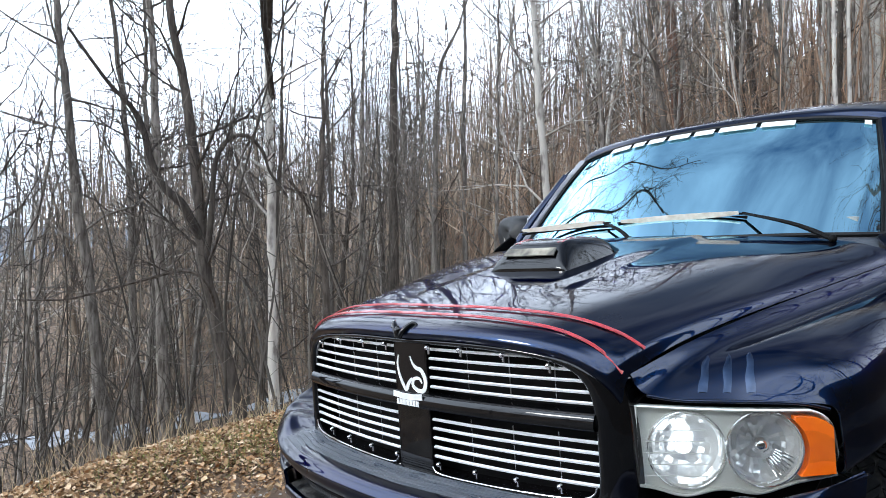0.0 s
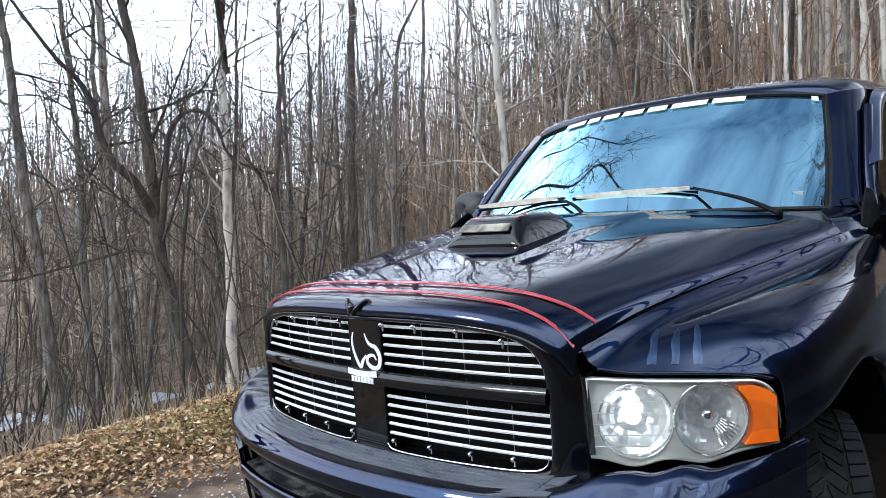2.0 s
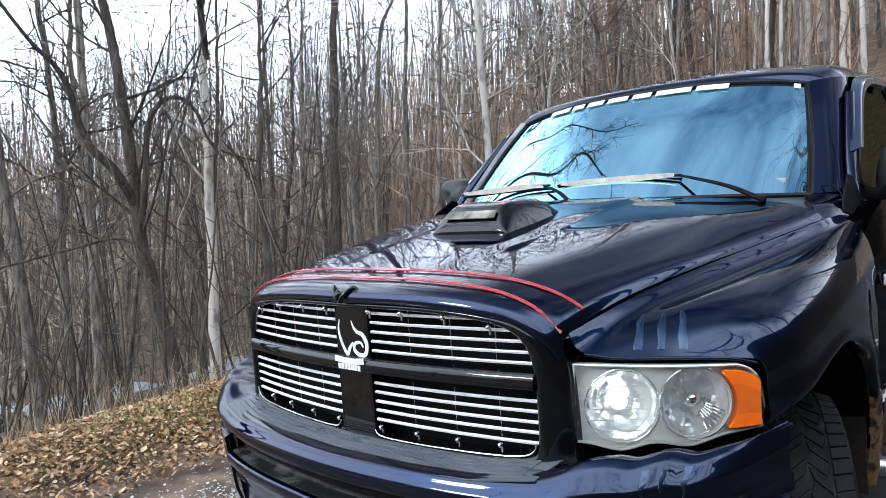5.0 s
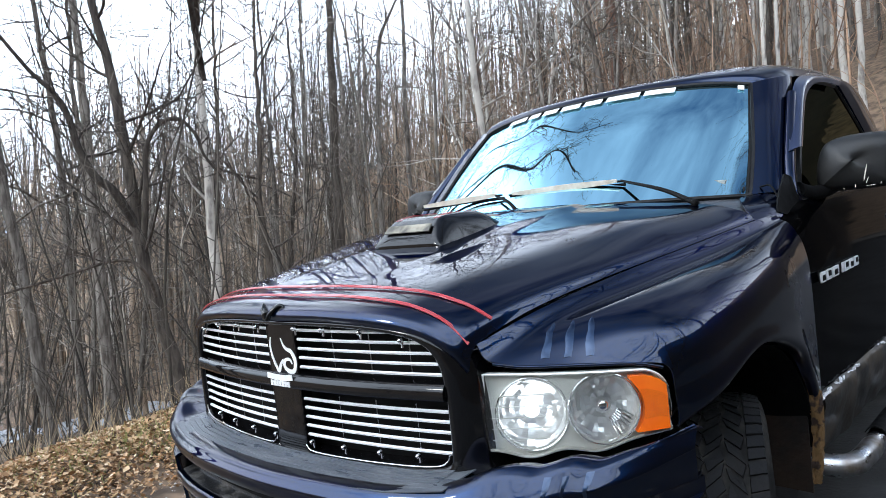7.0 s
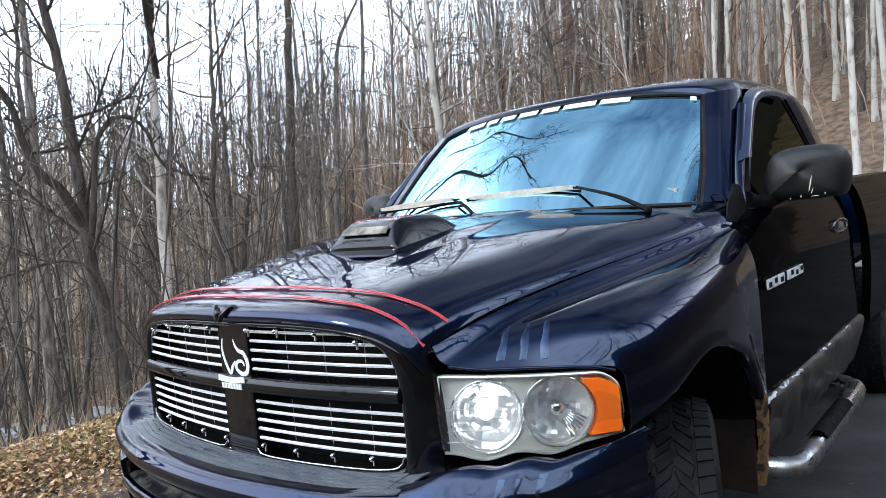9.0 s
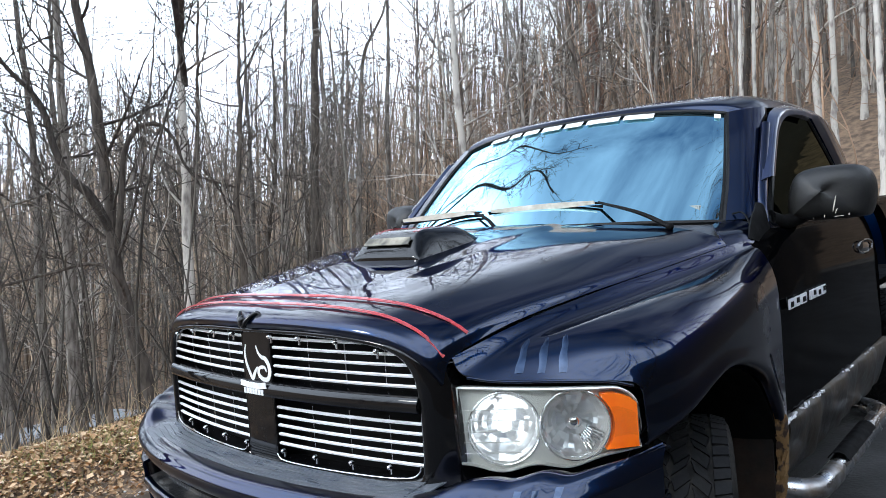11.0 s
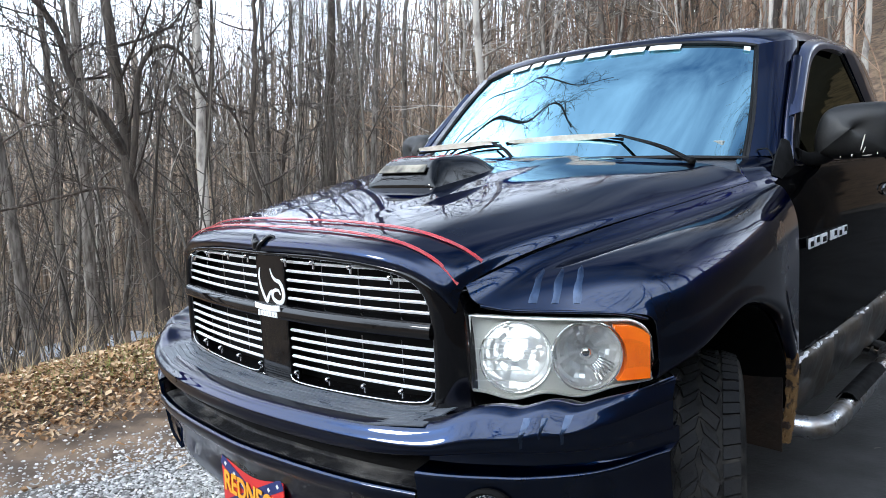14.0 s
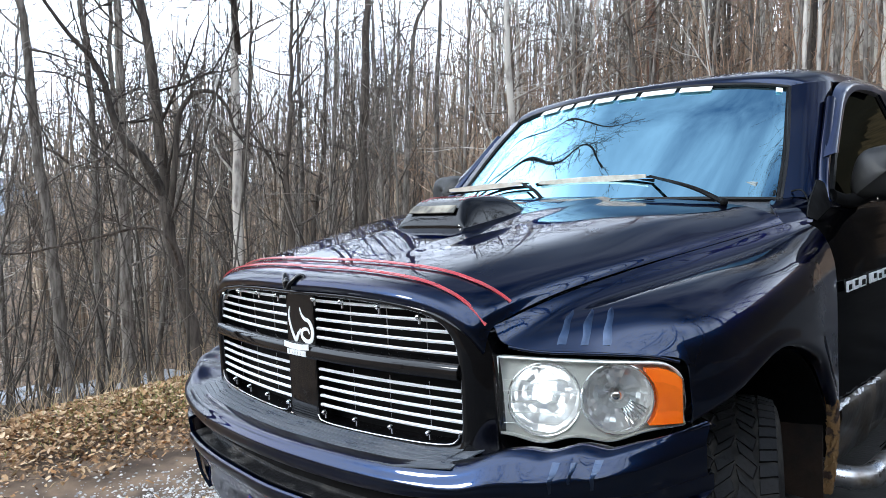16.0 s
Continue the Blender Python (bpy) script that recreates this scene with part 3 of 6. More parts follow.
        if u < 0.5:
            bmesh.ops.create_uvsphere(bm, u_segments=12, v_segments=8, radius=0.019, matrix=Matrix.Translation(sx(q)))
            part("bulb", bm, BULB, bowl, "lit white bulb", smooth=True, sharp=80)
            continue
        bmesh.ops.create_uvsphere(bm, u_segments=16, v_segments=10, radius=0.021, matrix=Matrix.Translation(sx(q)) @ Matrix.Diagonal((1, 1, 0.95, 1)))
        part("bulb_shield", bm, CHROME, bowl, smooth=True, sharp=80)
        for i in range(7):
            a = -0.4 - i * 0.13
            p = [sx(c + ax * r * w * math.cos(a) + Vector((0, 0, 1)) * r * w * math.sin(a) - fwd * (0.045 * (1 - w * w) ** 0.7)) for w in (0.45, 0.6, 0.75, 0.9)]
            pipe("flute", p, 0.0022, 5, CHROME, bowl)
    g = []
    for w in np.linspace(0, 1, 12):
        z = 0.818 + 0.132 * w
        lean = math.sqrt(max(0.0, 0.085 ** 2 - (z - 0.874) ** 2)) / 0.4105
        u0 = max(0.648 + lean, 0.79)
        g.append([sx(on(u0 + (0.978 - u0) * k, min(z, float(np.interp(u0 + (0.978 - u0) * k, us, top)) - 0.010), -0.006)) for k in np.sin(np.linspace(0, math.pi / 2, 12))])
    v, f = shell(np.array(g), 0.02, flip=side < 0)
    build("side_marker", v, f, ORANGE, ob, "orange side marker")
    return ob


headlight(1)
headlight(-1)


def front_bumper():
    xs = (0.0, 0.25, 0.45, 0.60, 0.70, 0.82, 0.92, 0.992)
    yb = (-0.100, -0.086, -0.055, -0.015, 0.030, 0.115, 0.225, 0.400)
    top = (0.744, 0.746, 0.749, 0.765, 0.800, 0.806, 0.812, 0.829)
    back = (0.055, 0.065, 0.095, 0.150, 0.205, 0.300, 0.380, 0.45)
    rows = []
    sink = (0.734, 0.736, 0.739, 0.750, 0.764, 0.764, 0.782, 0.815)
    rows.append([(x, b, t) for x, b, t in zip(xs, back, sink)])
    rows.append([(x, y + 0.40 * (b - y), t - 0.002) for x, y, b, t in zip(xs, yb, back, top)])
    crest = (0.030, 0.032, 0.036, 0.048, 0.060, 0.058, 0.050, 0.045)
    rows.append([(x, y + 0.55 * c, t - 0.20 * c) for x, y, t, c in zip(xs, yb, top, crest)])
    rows.append([(x + 0.002, y + 0.20 * c, t - 0.62 * c) for x, y, t, c in zip(xs, yb, top, crest)])
    rows.append([(x + 0.004, y - 0.002, t - c) for x, y, t, c in zip(xs, yb, top, crest)])
    rows.append([(x + 0.004, y - 0.001, t - c - 0.008) for x, y, t, c in zip(xs, yb, top, crest)])
    low = (0.674, 0.674, 0.677, 0.690, 0.704, 0.705, 0.706, 0.71)
    rows.append([(x + 0.004, y, z + 0.012) for x, y, z in zip(xs, yb, low)])
    rows.append([(x + 0.002, y + 0.010, z) for x, y, z in zip(xs, yb, low)])
    rows.append([(x - 0.01, y + 0.05, z - 0.004) for x, y, z in zip(xs, yb, low)])
    g = surface(mirrored(rows), 40, 145)
    ax = np.abs(g[..., 0])
    dip = np.exp(-((ax - 0.766) / 0.026) ** 2) + np.exp(-((ax - 0.868) / 0.026) ** 2) - 0.7 * np.exp(-((ax - 0.822) / 0.02) ** 2)
    g[..., 2] -= 0.008 * dip * np.clip((g[..., 2] - 0.74) / 0.05, 0, 1)
    v, f = shell(g, 0.006, flip=False)

    def skin(x, z):
        """How far forward the bumper's face lies at x and z."""
        hit = tree_b.ray_cast(Vector((x, -1, z)), Vector((0, 1, 0)))[0]
        return hit.y if hit else 0.1

    ob = build("front_bumper", v, f, PAINT, truck, "dark blue front bumper with a ridged grey step pad")
    tree_b = BVHTree.FromPolygons([q.co for q in ob.data.vertices], [tuple(q.vertices) for q in ob.data.polygons])
    # ridged pad on the ledge below the grille
    zs = 0.0
    for k in range(7):
        w0 = 0.06 + 0.115 * k
        pts = []
        for x in np.linspace(-0.56, 0.56, 41):
            b, y = np.interp(abs(x), xs, back), np.interp(abs(x), xs, yb)
            t = np.interp(abs(x), xs, top)
            pts.append((x, b + (y - b) * w0, t + 0.004 - 0.012 * w0 ** 2 * 1.6))
        p = np.array(pts)
        h = 0.008
        g = np.stack([p + (0, h, -0.004), p + (0, h * 0.8, 0.003), p + (0, -h * 0.8, 0.002), p + (0, -h, -0.006)], 0)
        v, f = shell(g, 0.002, flip=False)
        build("pad_ridge", v, f, GREY_PAD, ob)
    rows = []
    for w in (0.0, 0.35, 0.7, 0.9):
        rows.append([(x, np.interp(abs(x), xs, back) + (np.interp(abs(x), xs, yb) - np.interp(abs(x), xs, back)) * w,
                      np.interp(abs(x), xs, top) + 0.002 - 0.012 * w * w) for x in np.linspace(-0.6, 0.6, 25)])
    v, f = shell(surface(rows, 10, 49), 0.003, flip=False)
    build("step_pad", v, f, GREY_PAD, ob, "grey ridged step pad")
    # recess with the air slot, shadow painted into its black, a dirty ledge, the painted end blocks and the lower strip
    rows = []
    for dy, z in ((0.040, 0.680), (0.058, 0.665), (0.062, 0.640), (0.060, 0.618)):
        rows.append([(x, np.interp(x, xs, yb) + dy, z) for x in (0.0, 0.15, 0.3, 0.45, 0.585)])
    v, f = shell(surface(mirrored(rows), 12, 61), 0.006, flip=False)
    build("recess", v, f, MATT_BLACK, ob, "recess below the bumper's brow, its shadow painted black")
    rows = []
    for dy, z in ((0.060, 0.624), (0.057, 0.613), (0.036, 0.610), (0.016, 0.608)):
        rows.append([(x, np.interp(x, xs, yb) + dy, z) for x in (0.0, 0.15, 0.3, 0.45, 0.585)])
    v, f = shell(surface(mirrored(rows), 12, 61), 0.006, flip=False)
    build("ledge", v, f, DIRTY_BLACK, ob, "dirt-smeared black ledge")
    for side in (1, -1):
        rows = []
        for dy, z in ((0.045, 0.70), (0.045, 0.668), (0.030, 0.663), (0.002, 0.658), (-0.006, 0.650), (-0.003, 0.630), (0.0, 0.60), (0.008, 0.55), (0.02, 0.47), (0.05, 0.40)):
            rows.append([(side * x, np.interp(x, xs, yb) + dy + 0.03 * max(0, x - 0.85), z + 0.05 * max(0, x - 0.9)) for x in (0.590, 0.66, 0.74, 0.82, 0.92, 0.990)])
        v, f = shell(surface(rows, 26, 24), 0.01, flip=side < 0)
        build("end_block", v, f, PAINT, ob, "dark bumper end block")
        # black filler added so the gap behind the end block looks dark
        g = surface([[(side * x, np.interp(x, xs, yb) + 0.075, z) for x in (0.58, 0.70, 0.82, 0.90, 0.975)] for z in (0.76, 0.60, 0.42)], 8, 16)
        v, f = shell(g, 0.01, flip=side < 0)
        build("bumper_core", v, f, MATT_BLACK, ob)
    rows = []
    for dy, z in ((0.020, 0.606), (0.002, 0.607), (-0.006, 0.600), (-0.004, 0.580), (0.002, 0.566), (0.012, 0.560), (0.02, 0.54), (0.035, 0.50), (0.05, 0.42), (0.08, 0.37)):
        rows.append([(x, np.interp(x, xs, yb) + dy, z) for x in (0.0, 0.15, 0.3, 0.45, 0.588)])
    v, f = shell(surface(mirrored(rows), 20, 61), 0.006, flip=False)
    build("lower_strip", v, f, PAINT, ob, "dusty lower bumper strip")
    # dried clear-coat runs below the lamp, and on the fender above it
    for x, z0, z1, wd in ((0.800, 0.782, 0.722, 0.014), (0.830, 0.782, 0.742, 0.010), (0.866, 0.784, 0.728, 0.013)):
        g = np.array([[(x + s * wd * (1.0 - 0.85 * ((z0 - z) / (z0 - z1)) ** 1.3), skin(x + s * wd, z) - 0.0012, z) for s in (-0.5, -0.2, 0.2, 0.5)] for z in np.linspace(z0, z1, 14)])
        v, f = shell(g, 0.0015, flip=False)
        build("dried_run", v, f, PALE_PAINT, ob, "pale dried run on the paint")
    # a round fog lamp low in the end block
    for side in (1,):
        c, fwd, ax = Vector((side * 0.735, 0.052, 0.568)), Vector((side * 0.45, -0.89, 0)), Vector((0.89, side * 0.45, 0))
        ring = lambda r, d: [c + ax * r * math.cos(a) + Vector((0, 0, r * math.sin(a))) + fwd * d for a in [i * math.pi / 16 for i in range(33)]]
        g = np.array([ring(0.060, -0.02), ring(0.060, 0.006), ring(0.057, 0.010), ring(0.053, 0.006), ring(0.050, -0.006)])
        v, f = shell(g, 0.003, flip=side < 0)
        build("fog_bezel", v, f, MATT_BLACK, ob, "black fog lamp bezel")
        g = np.array([ring(0.0505, -0.005), ring(0.042, -0.012), ring(0.028, -0.018), ring(0.012, -0.021), ring(0.001, -0.022)])
        v, f = shell(g, 0.002, flip=side < 0)
        build("fog_reflector", v, f, REFLECTOR, ob, "silvered fog lamp bowl")
        g = np.array([ring(0.052, 0.002), ring(0.044, 0.008), ring(0.028, 0.012), ring(0.001, 0.014)])
        v, f = shell(g, 0.002, flip=side < 0)
        build("fog_lens", v, f, LENS, ob, "clear fog lamp lens").visible_shadow = False
    # front plate: red field, blue diagonals with white dots, orange lettering bars
    plate = box("front_plate", (-0.010, -0.062, 0.440), (0.300, 0.004, 0.152), RED_PLATE, ob, "red novelty plate with blue diagonals", 0.001)
    for sgn in (1, -1):
        box("diagonal", (-0.010, -0.0650 - 0.0004 * sgn, 0.440), (0.325, 0.0012, 0.030), BLUE_PLATE, plate, "", 0, Matrix.Rotation(sgn * radians(26), 4, "Y"))
        for k in range(-3, 4):
            if k or sgn > 0:
                box("dot", (-0.010 + 0.042 * k, -0.0665, 0.440 - sgn * 0.0205 * k), (0.010, 0.0008, 0.010), WHITE_STICKER, plate, "", 0, Matrix.Rotation(radians(45), 4, "Y"))
    text = bpy.data.curves.new("word", "FONT")
    text.body, text.size, text.extrude, text.offset, text.align_x, text.align_y = "REDNECK", 0.066, 0.0012, 0.0016, "CENTER", "CENTER"
    holder = bpy.data.objects.new("word", text)
    word = new("word", bpy.data.meshes.new_from_object(holder))
    bpy.data.objects.remove(holder)
    word.data.transform(Matrix.Translation((-0.010, -0.0685, 0.440)) @ Matrix.Rotation(radians(4), 4, "Y") @ Matrix.Rotation(radians(90), 4, "X") @ Matrix.Diagonal((0.92, 1.25, 1, 1)))
    word.data.materials.append(YELLOW_PLATE)
    word.parent = plate
    tagged(word, "orange word across the plate")
    return ob


bumper = front_bumper()


def cab():
    # windshield
    rows = [[(0.0, 1.225, 1.305), (0.30, 1.25, 1.304), (0.55, 1.325, 1.298), (0.70, 1.405, 1.290), (0.775, 1.475, 1.285)],
            [(0.0, 1.43, 1.475), (0.29, 1.452, 1.472), (0.53, 1.51, 1.462), (0.67, 1.57, 1.450), (0.745, 1.62, 1.440)],
            [(0.0, 1.62, 1.628), (0.28, 1.638, 1.625), (0.50, 1.68, 1.612), (0.635, 1.725, 1.597), (0.705, 1.755, 1.585)],
            [(0.0, 1.80, 1.758), (0.27, 1.812, 1.754), (0.48, 1.84, 1.738), (0.60, 1.865, 1.720), (0.665, 1.885, 1.705)]]
    rows_ws = rows
    g = surface(mirrored(rows), 20, 41)
    v, f = shell(g, 0.005, flip=True)
    ws = build("windshield", v, f, WINDSHIELD, truck, "windshield reflecting blue sky and branches")
    ws.visible_shadow = False
    edge = np.vstack([g[0], g[1:, -1], g[-1, ::-1][1:], g[::-1, 0][1:]])
    v, f = [], []
    tube(edge + (0, -0.004, 0.004), 0.009, 6, v, f)
    build("windshield_seal", v, f, TRIM, ws, "black windshield seal")
    st = surface(mirrored(rows), 20, 41)
    # roof with its front edge and the rails above the doors
    rows = [[(0.0, 1.795, 1.765), (0.27, 1.808, 1.761), (0.48, 1.838, 1.746), (0.61, 1.868, 1.728), (0.68, 1.892, 1.712), (0.715, 1.92, 1.69)],
            [(0.0, 1.86, 1.798), (0.28, 1.87, 1.794), (0.50, 1.89, 1.780), (0.63, 1.91, 1.762), (0.70, 1.93, 1.740), (0.735, 1.95, 1.70)],
            [(0.0, 2.10, 1.835), (0.29, 2.10, 1.832), (0.51, 2.10, 1.820), (0.645, 2.10, 1.802), (0.715, 2.10, 1.780), (0.757, 2.10, 1.735)],
            [(0.0, 2.50, 1.848), (0.29, 2.50, 1.845), (0.52, 2.50, 1.833), (0.65, 2.50, 1.816), (0.72, 2.50, 1.792), (0.765, 2.50, 1.745)],
            [(0.0, 2.86, 1.835), (0.29, 2.86, 1.832), (0.52, 2.86, 1.820), (0.65, 2.85, 1.803), (0.72, 2.84, 1.780), (0.765, 2.82, 1.735)],
            [(0.0, 2.96, 1.78), (0.29, 2.96, 1.778), (0.52, 2.95, 1.768), (0.65, 2.94, 1.752), (0.73, 2.92, 1.735), (0.775, 2.88, 1.70)],
            [(0.0, 3.02, 1.30), (0.29, 3.02, 1.30), (0.52, 3.02, 1.30), (0.65, 3.02, 1.30), (0.80, 3.0, 1.30), (0.87, 2.96, 1.28)]]
    v, f = shell(surface(mirrored(rows), 50, 61), 0.02, flip=True)
    roof = build("roof", v, f, PAINT, truck, "dark blue cab roof")
    # pale sun strip lettering, too glancing to read; its left part also stands for reflected white sky
    fine = surface(mirrored(rows_ws), 60, 201)[55:60]
    rng = np.random.default_rng(3)
    j = 52
    while j < 130:
        wd = int(rng.integers(8, 17))
        q = fine[:, j:j + wd] + (0, -0.006, 0.006)
        v, f = shell(q, 0.001, flip=True)
        build("sticker_mark", v, f, WHITE_STICKER, ws, "white sticker lettering")
        j += wd + 1
    whole = surface(mirrored(rows_ws), 60, 201) + (0, -0.0035, 0.0035)
    for name, q in (("frit_side", whole[:, 195:201]), ("frit_side", whole[:, 0:6]), ("frit_foot", whole[0:2, 6:195]), ("frit_corner", whole[2:5, 192:195]), ("frit_corner", whole[2:5, 6:9])):
        v, f = shell(q, 0.001, flip=True)
        build(name, v, f, TRIM, ws, "black border of the glass")
    q = fine[:4, 181:191] + (0, -0.007, 0.004)
    v, f = shell(q, 0.001, flip=True)
    build("inspection_sticker", v, f, WHITE_STICKER, ws, "small white inspection sticker")
    for side in (1, -1):
        # A pillar
        a = [(0.775, 1.475, 1.285), (0.745, 1.62, 1.440), (0.705, 1.755, 1.585), (0.668, 1.887, 1.708)]
        b = [(0.835, 1.50, 1.285), (0.800, 1.645, 1.440), (0.765, 1.785, 1.585), (0.728, 1.925, 1.715)]
        c = [(0.875, 1.56, 1.27), (0.838, 1.71, 1.43), (0.800, 1.86, 1.58), (0.760, 2.01, 1.725)]
        d = [(0.86, 1.60, 1.27), (0.825, 1.75, 1.43), (0.79, 1.90, 1.58), (0.75, 2.04, 1.72)]
        g = surface([a, b, c, d], 12, 20)
        if side < 0:
            g = flipx(g)
        v, f = shell(g, 0.012, flip=side > 0)
        build("a_pillar", v, f, PAINT, truck, "dark blue windshield pillar")
        # cowl corner between fender, hood and door
        g = surface([[(0.876, 1.21, 1.205), (0.83, 1.25, 1.255), (0.78, 1.35, 1.28), (0.77, 1.47, 1.286)],
                     [(0.895, 1.27, 1.205), (0.87, 1.32, 1.25), (0.845, 1.42, 1.275), (0.83, 1.50, 1.286)],
                     [(0.905, 1.325, 1.20), (0.905, 1.38, 1.235), (0.89, 1.47, 1.262), (0.875, 1.56, 1.27)]], 10, 12)
        if side < 0:
            g = flipx(g)
        v, f = shell(g, 0.006, flip=side > 0)
        build("cowl_corner", v, f, PAINT, truck)
    # cowl panel below the glass
    rows = [[(0.0, 1.135, 1.268), (0.35, 1.145, 1.262), (0.65, 1.16, 1.252), (0.86, 1.20, 1.22)],
            [(0.0, 1.19, 1.290), (0.35, 1.205, 1.288), (0.60, 1.27, 1.282), (0.80, 1.36, 1.268)],
            [(0.0, 1.24, 1.302), (0.35, 1.262, 1.300), (0.60, 1.35, 1.292), (0.79, 1.48, 1.282)]]
    v, f = shell(surface(mirrored(rows), 10, 41), 0.008, flip=True)
    build("cowl", v, f, COWL, truck, "dusty grey plastic cowl grille")
    # cabin
    box("dashboard", (0, 1.64, 1.265), (1.42, 0.40, 0.20), CABIN, truck, "grey dashboard", 0.05)
    box("bench_seat", (0, 2.55, 1.15), (1.40, 0.22, 0.75), CABIN, truck, "dark bench seat", 0.06)
    v, f = [], []
    ring = [(0.44 + 0.185 * math.cos(a), 1.84 + 0.185 * math.sin(a) * 0.45, 1.265 + 0.185 * math.sin(a) * 0.89) for a in [i * math.pi / 16 for i in range(33)]]
    tube(ring, 0.015, 8, v, f)
    build("steering_wheel", v, f, LAMP_WALL, truck, "grey steering wheel")


cab()


def truck_door(side):
    s = (lambda p: (side * p[0], p[1], p[2]))
    rows = [[(0.912, 1.33, 1.215), (0.908, 1.55, 1.262), (0.905, 2.0, 1.268), (0.90, 2.45, 1.272), (0.895, 2.86, 1.275)],
            [(0.945, 1.33, 1.16), (0.945, 1.55, 1.215), (0.948, 2.0, 1.228), (0.945, 2.45, 1.232), (0.94, 2.86, 1.235)],
            [(0.972, 1.33, 1.09), (0.980, 1.55, 1.10), (0.984, 2.0, 1.10), (0.984, 2.45, 1.10), (0.98, 2.86, 1.10)],
            [(0.984, 1.33, 0.95), (0.992, 1.55, 0.95), (0.995, 2.0, 0.95), (0.995, 2.45, 0.95), (0.99, 2.86, 0.95)],
            [(0.984, 1.33, 0.78), (0.990, 1.55, 0.78), (0.992, 2.0, 0.78), (0.992, 2.45, 0.78), (0.99, 2.86, 0.78)],
            [(0.984, 1.33, 0.66), (0.988, 1.55, 0.655), (0.990, 2.0, 0.655), (0.990, 2.45, 0.655), (0.988, 2.86, 0.655)]]
    g = surface([[s(p) for p in r] for r in rows], 32, 30)
    v, f = shell(g, 0.03, flip=side < 0)
    ob = build("door", v, f, PAINT_SHADED, truck, "dusty door of the cab, paint darkened for its dark reflection")
    # side window with black frame
    lo = [(0.893, 1.575, 1.262), (0.893, 1.90, 1.264), (0.890, 2.40, 1.268), (0.886, 2.90, 1.272)]
    md = [(0.852, 1.765, 1.441), (0.848, 2.03, 1.465), (0.842, 2.40, 1.485), (0.838, 2.722, 1.501)]
    hi = [(0.800, 2.02, 1.665), (0.790, 2.20, 1.708), (0.790, 2.38, 1.712), (0.792, 2.53, 1.705)]
    g = surface([[s(p) for p in r] for r in (lo, md, hi)], 14, 20)
    v, f = shell(g, 0.004, flip=side < 0)
    win = build("side_window", v, f, SIDE_GLASS, ob, "tinted side window")
    edge = np.vstack([g[0], g[1:, -1], g[-1, ::-1][1:], g[::-1, 0][1:]])
    v, f = [], []
    tube(edge, 0.012, 6, v, f)
    build("window_frame", v, f, TRIM, win, "black window frame")
    # smoked rain visor along the front and top of the window
    base = np.array([s(p) for p in [(0.861, 1.618, 1.424), (0.831, 1.775, 1.554), (0.807, 1.90, 1.66), (0.795, 2.013, 1.713), (0.788, 2.187, 1.743), (0.787, 2.40, 1.748), (0.789, 2.572, 1.739)]])
    tip = np.array([s(p) for p in [(0.888, 1.68, 1.438), (0.864, 1.804, 1.54), (0.846, 1.911, 1.622), (0.835, 2.016, 1.669), (0.829, 2.143, 1.696), (0.827, 2.31, 1.704), (0.828, 2.465, 1.698)]])
    mid = (base + tip) / 2 + np.array((0.012 * side, 0, 0.006))
    v, f = shell(surface([base, mid, tip], 8, 30), 0.003, flip=side > 0)
    frame_line = spline([s(p) for p in ((0.806, 1.885, 1.645), (0.846, 1.692, 1.467), (0.867, 1.600, 1.374), (0.885, 1.545, 1.305), (0.896, 1.550, 1.262), (0.898, 1.72, 1.256), (0.900, 2.142, 1.258), (0.897, 2.85, 1.266))], 50)
    pipe("window_rail", frame_line, 0.019, 10, PAINT, ob, "dark blue rail round the window")
    build("rain_visor", v, f, VISOR, ob, "smoked rain visor over the window")
    # B pillar and rear corner
    g = surface([[s(p) for p in r] for r in ([(0.889, 2.895, 1.272), (0.842, 2.735, 1.50), (0.797, 2.545, 1.71), (0.775, 2.52, 1.745)], [(0.893, 2.97, 1.272), (0.848, 2.89, 1.50), (0.802, 2.76, 1.70), (0.772, 2.70, 1.745)], [(0.880, 3.02, 1.272), (0.838, 3.02, 1.50), (0.790, 2.92, 1.69), (0.765, 2.86, 1.73)])], 10, 18)
    v, f = shell(g, 0.01, flip=side > 0)
    build("b_pillar", v, f, PAINT, truck, "dark rear cab pillar")
    # handle
    bm = bmesh.new()
    bmesh.ops.create_uvsphere(bm, u_segments=16, v_segments=8, radius=1, matrix=Matrix.Translation(s((0.978, 2.60, 1.105))) @ Matrix.Diagonal((0.014, 0.15, 0.034, 1)))
    h_ob = part("handle", bm, GLOSS_BLACK, ob, "black pull handle", smooth=True, sharp=80)
    v, f = [], []
    tube([s((0.990, 2.60 + 0.15 * math.cos(a), 1.115 + 0.028 * math.sin(a))) for a in [i * math.pi / 14 for i in range(29)]], 0.0035, 6, v, f)
    build("handle_rim", v, f, STEP_CHROME, h_ob, "thin chrome rim")
    # door mirror
    prof = [(0.915, 1.272), (0.96, 1.268), (1.13, 1.272), (1.170, 1.290), (1.184, 1.37), (1.172, 1.425), (1.135, 1.455), (1.06, 1.461), (0.985, 1.455), (0.945, 1.438), (0.922, 1.395), (0.910, 1.33)]
    loop = spline(prof + prof[:1], 41)[:-1]
    c = loop.mean(0)
    rows = []
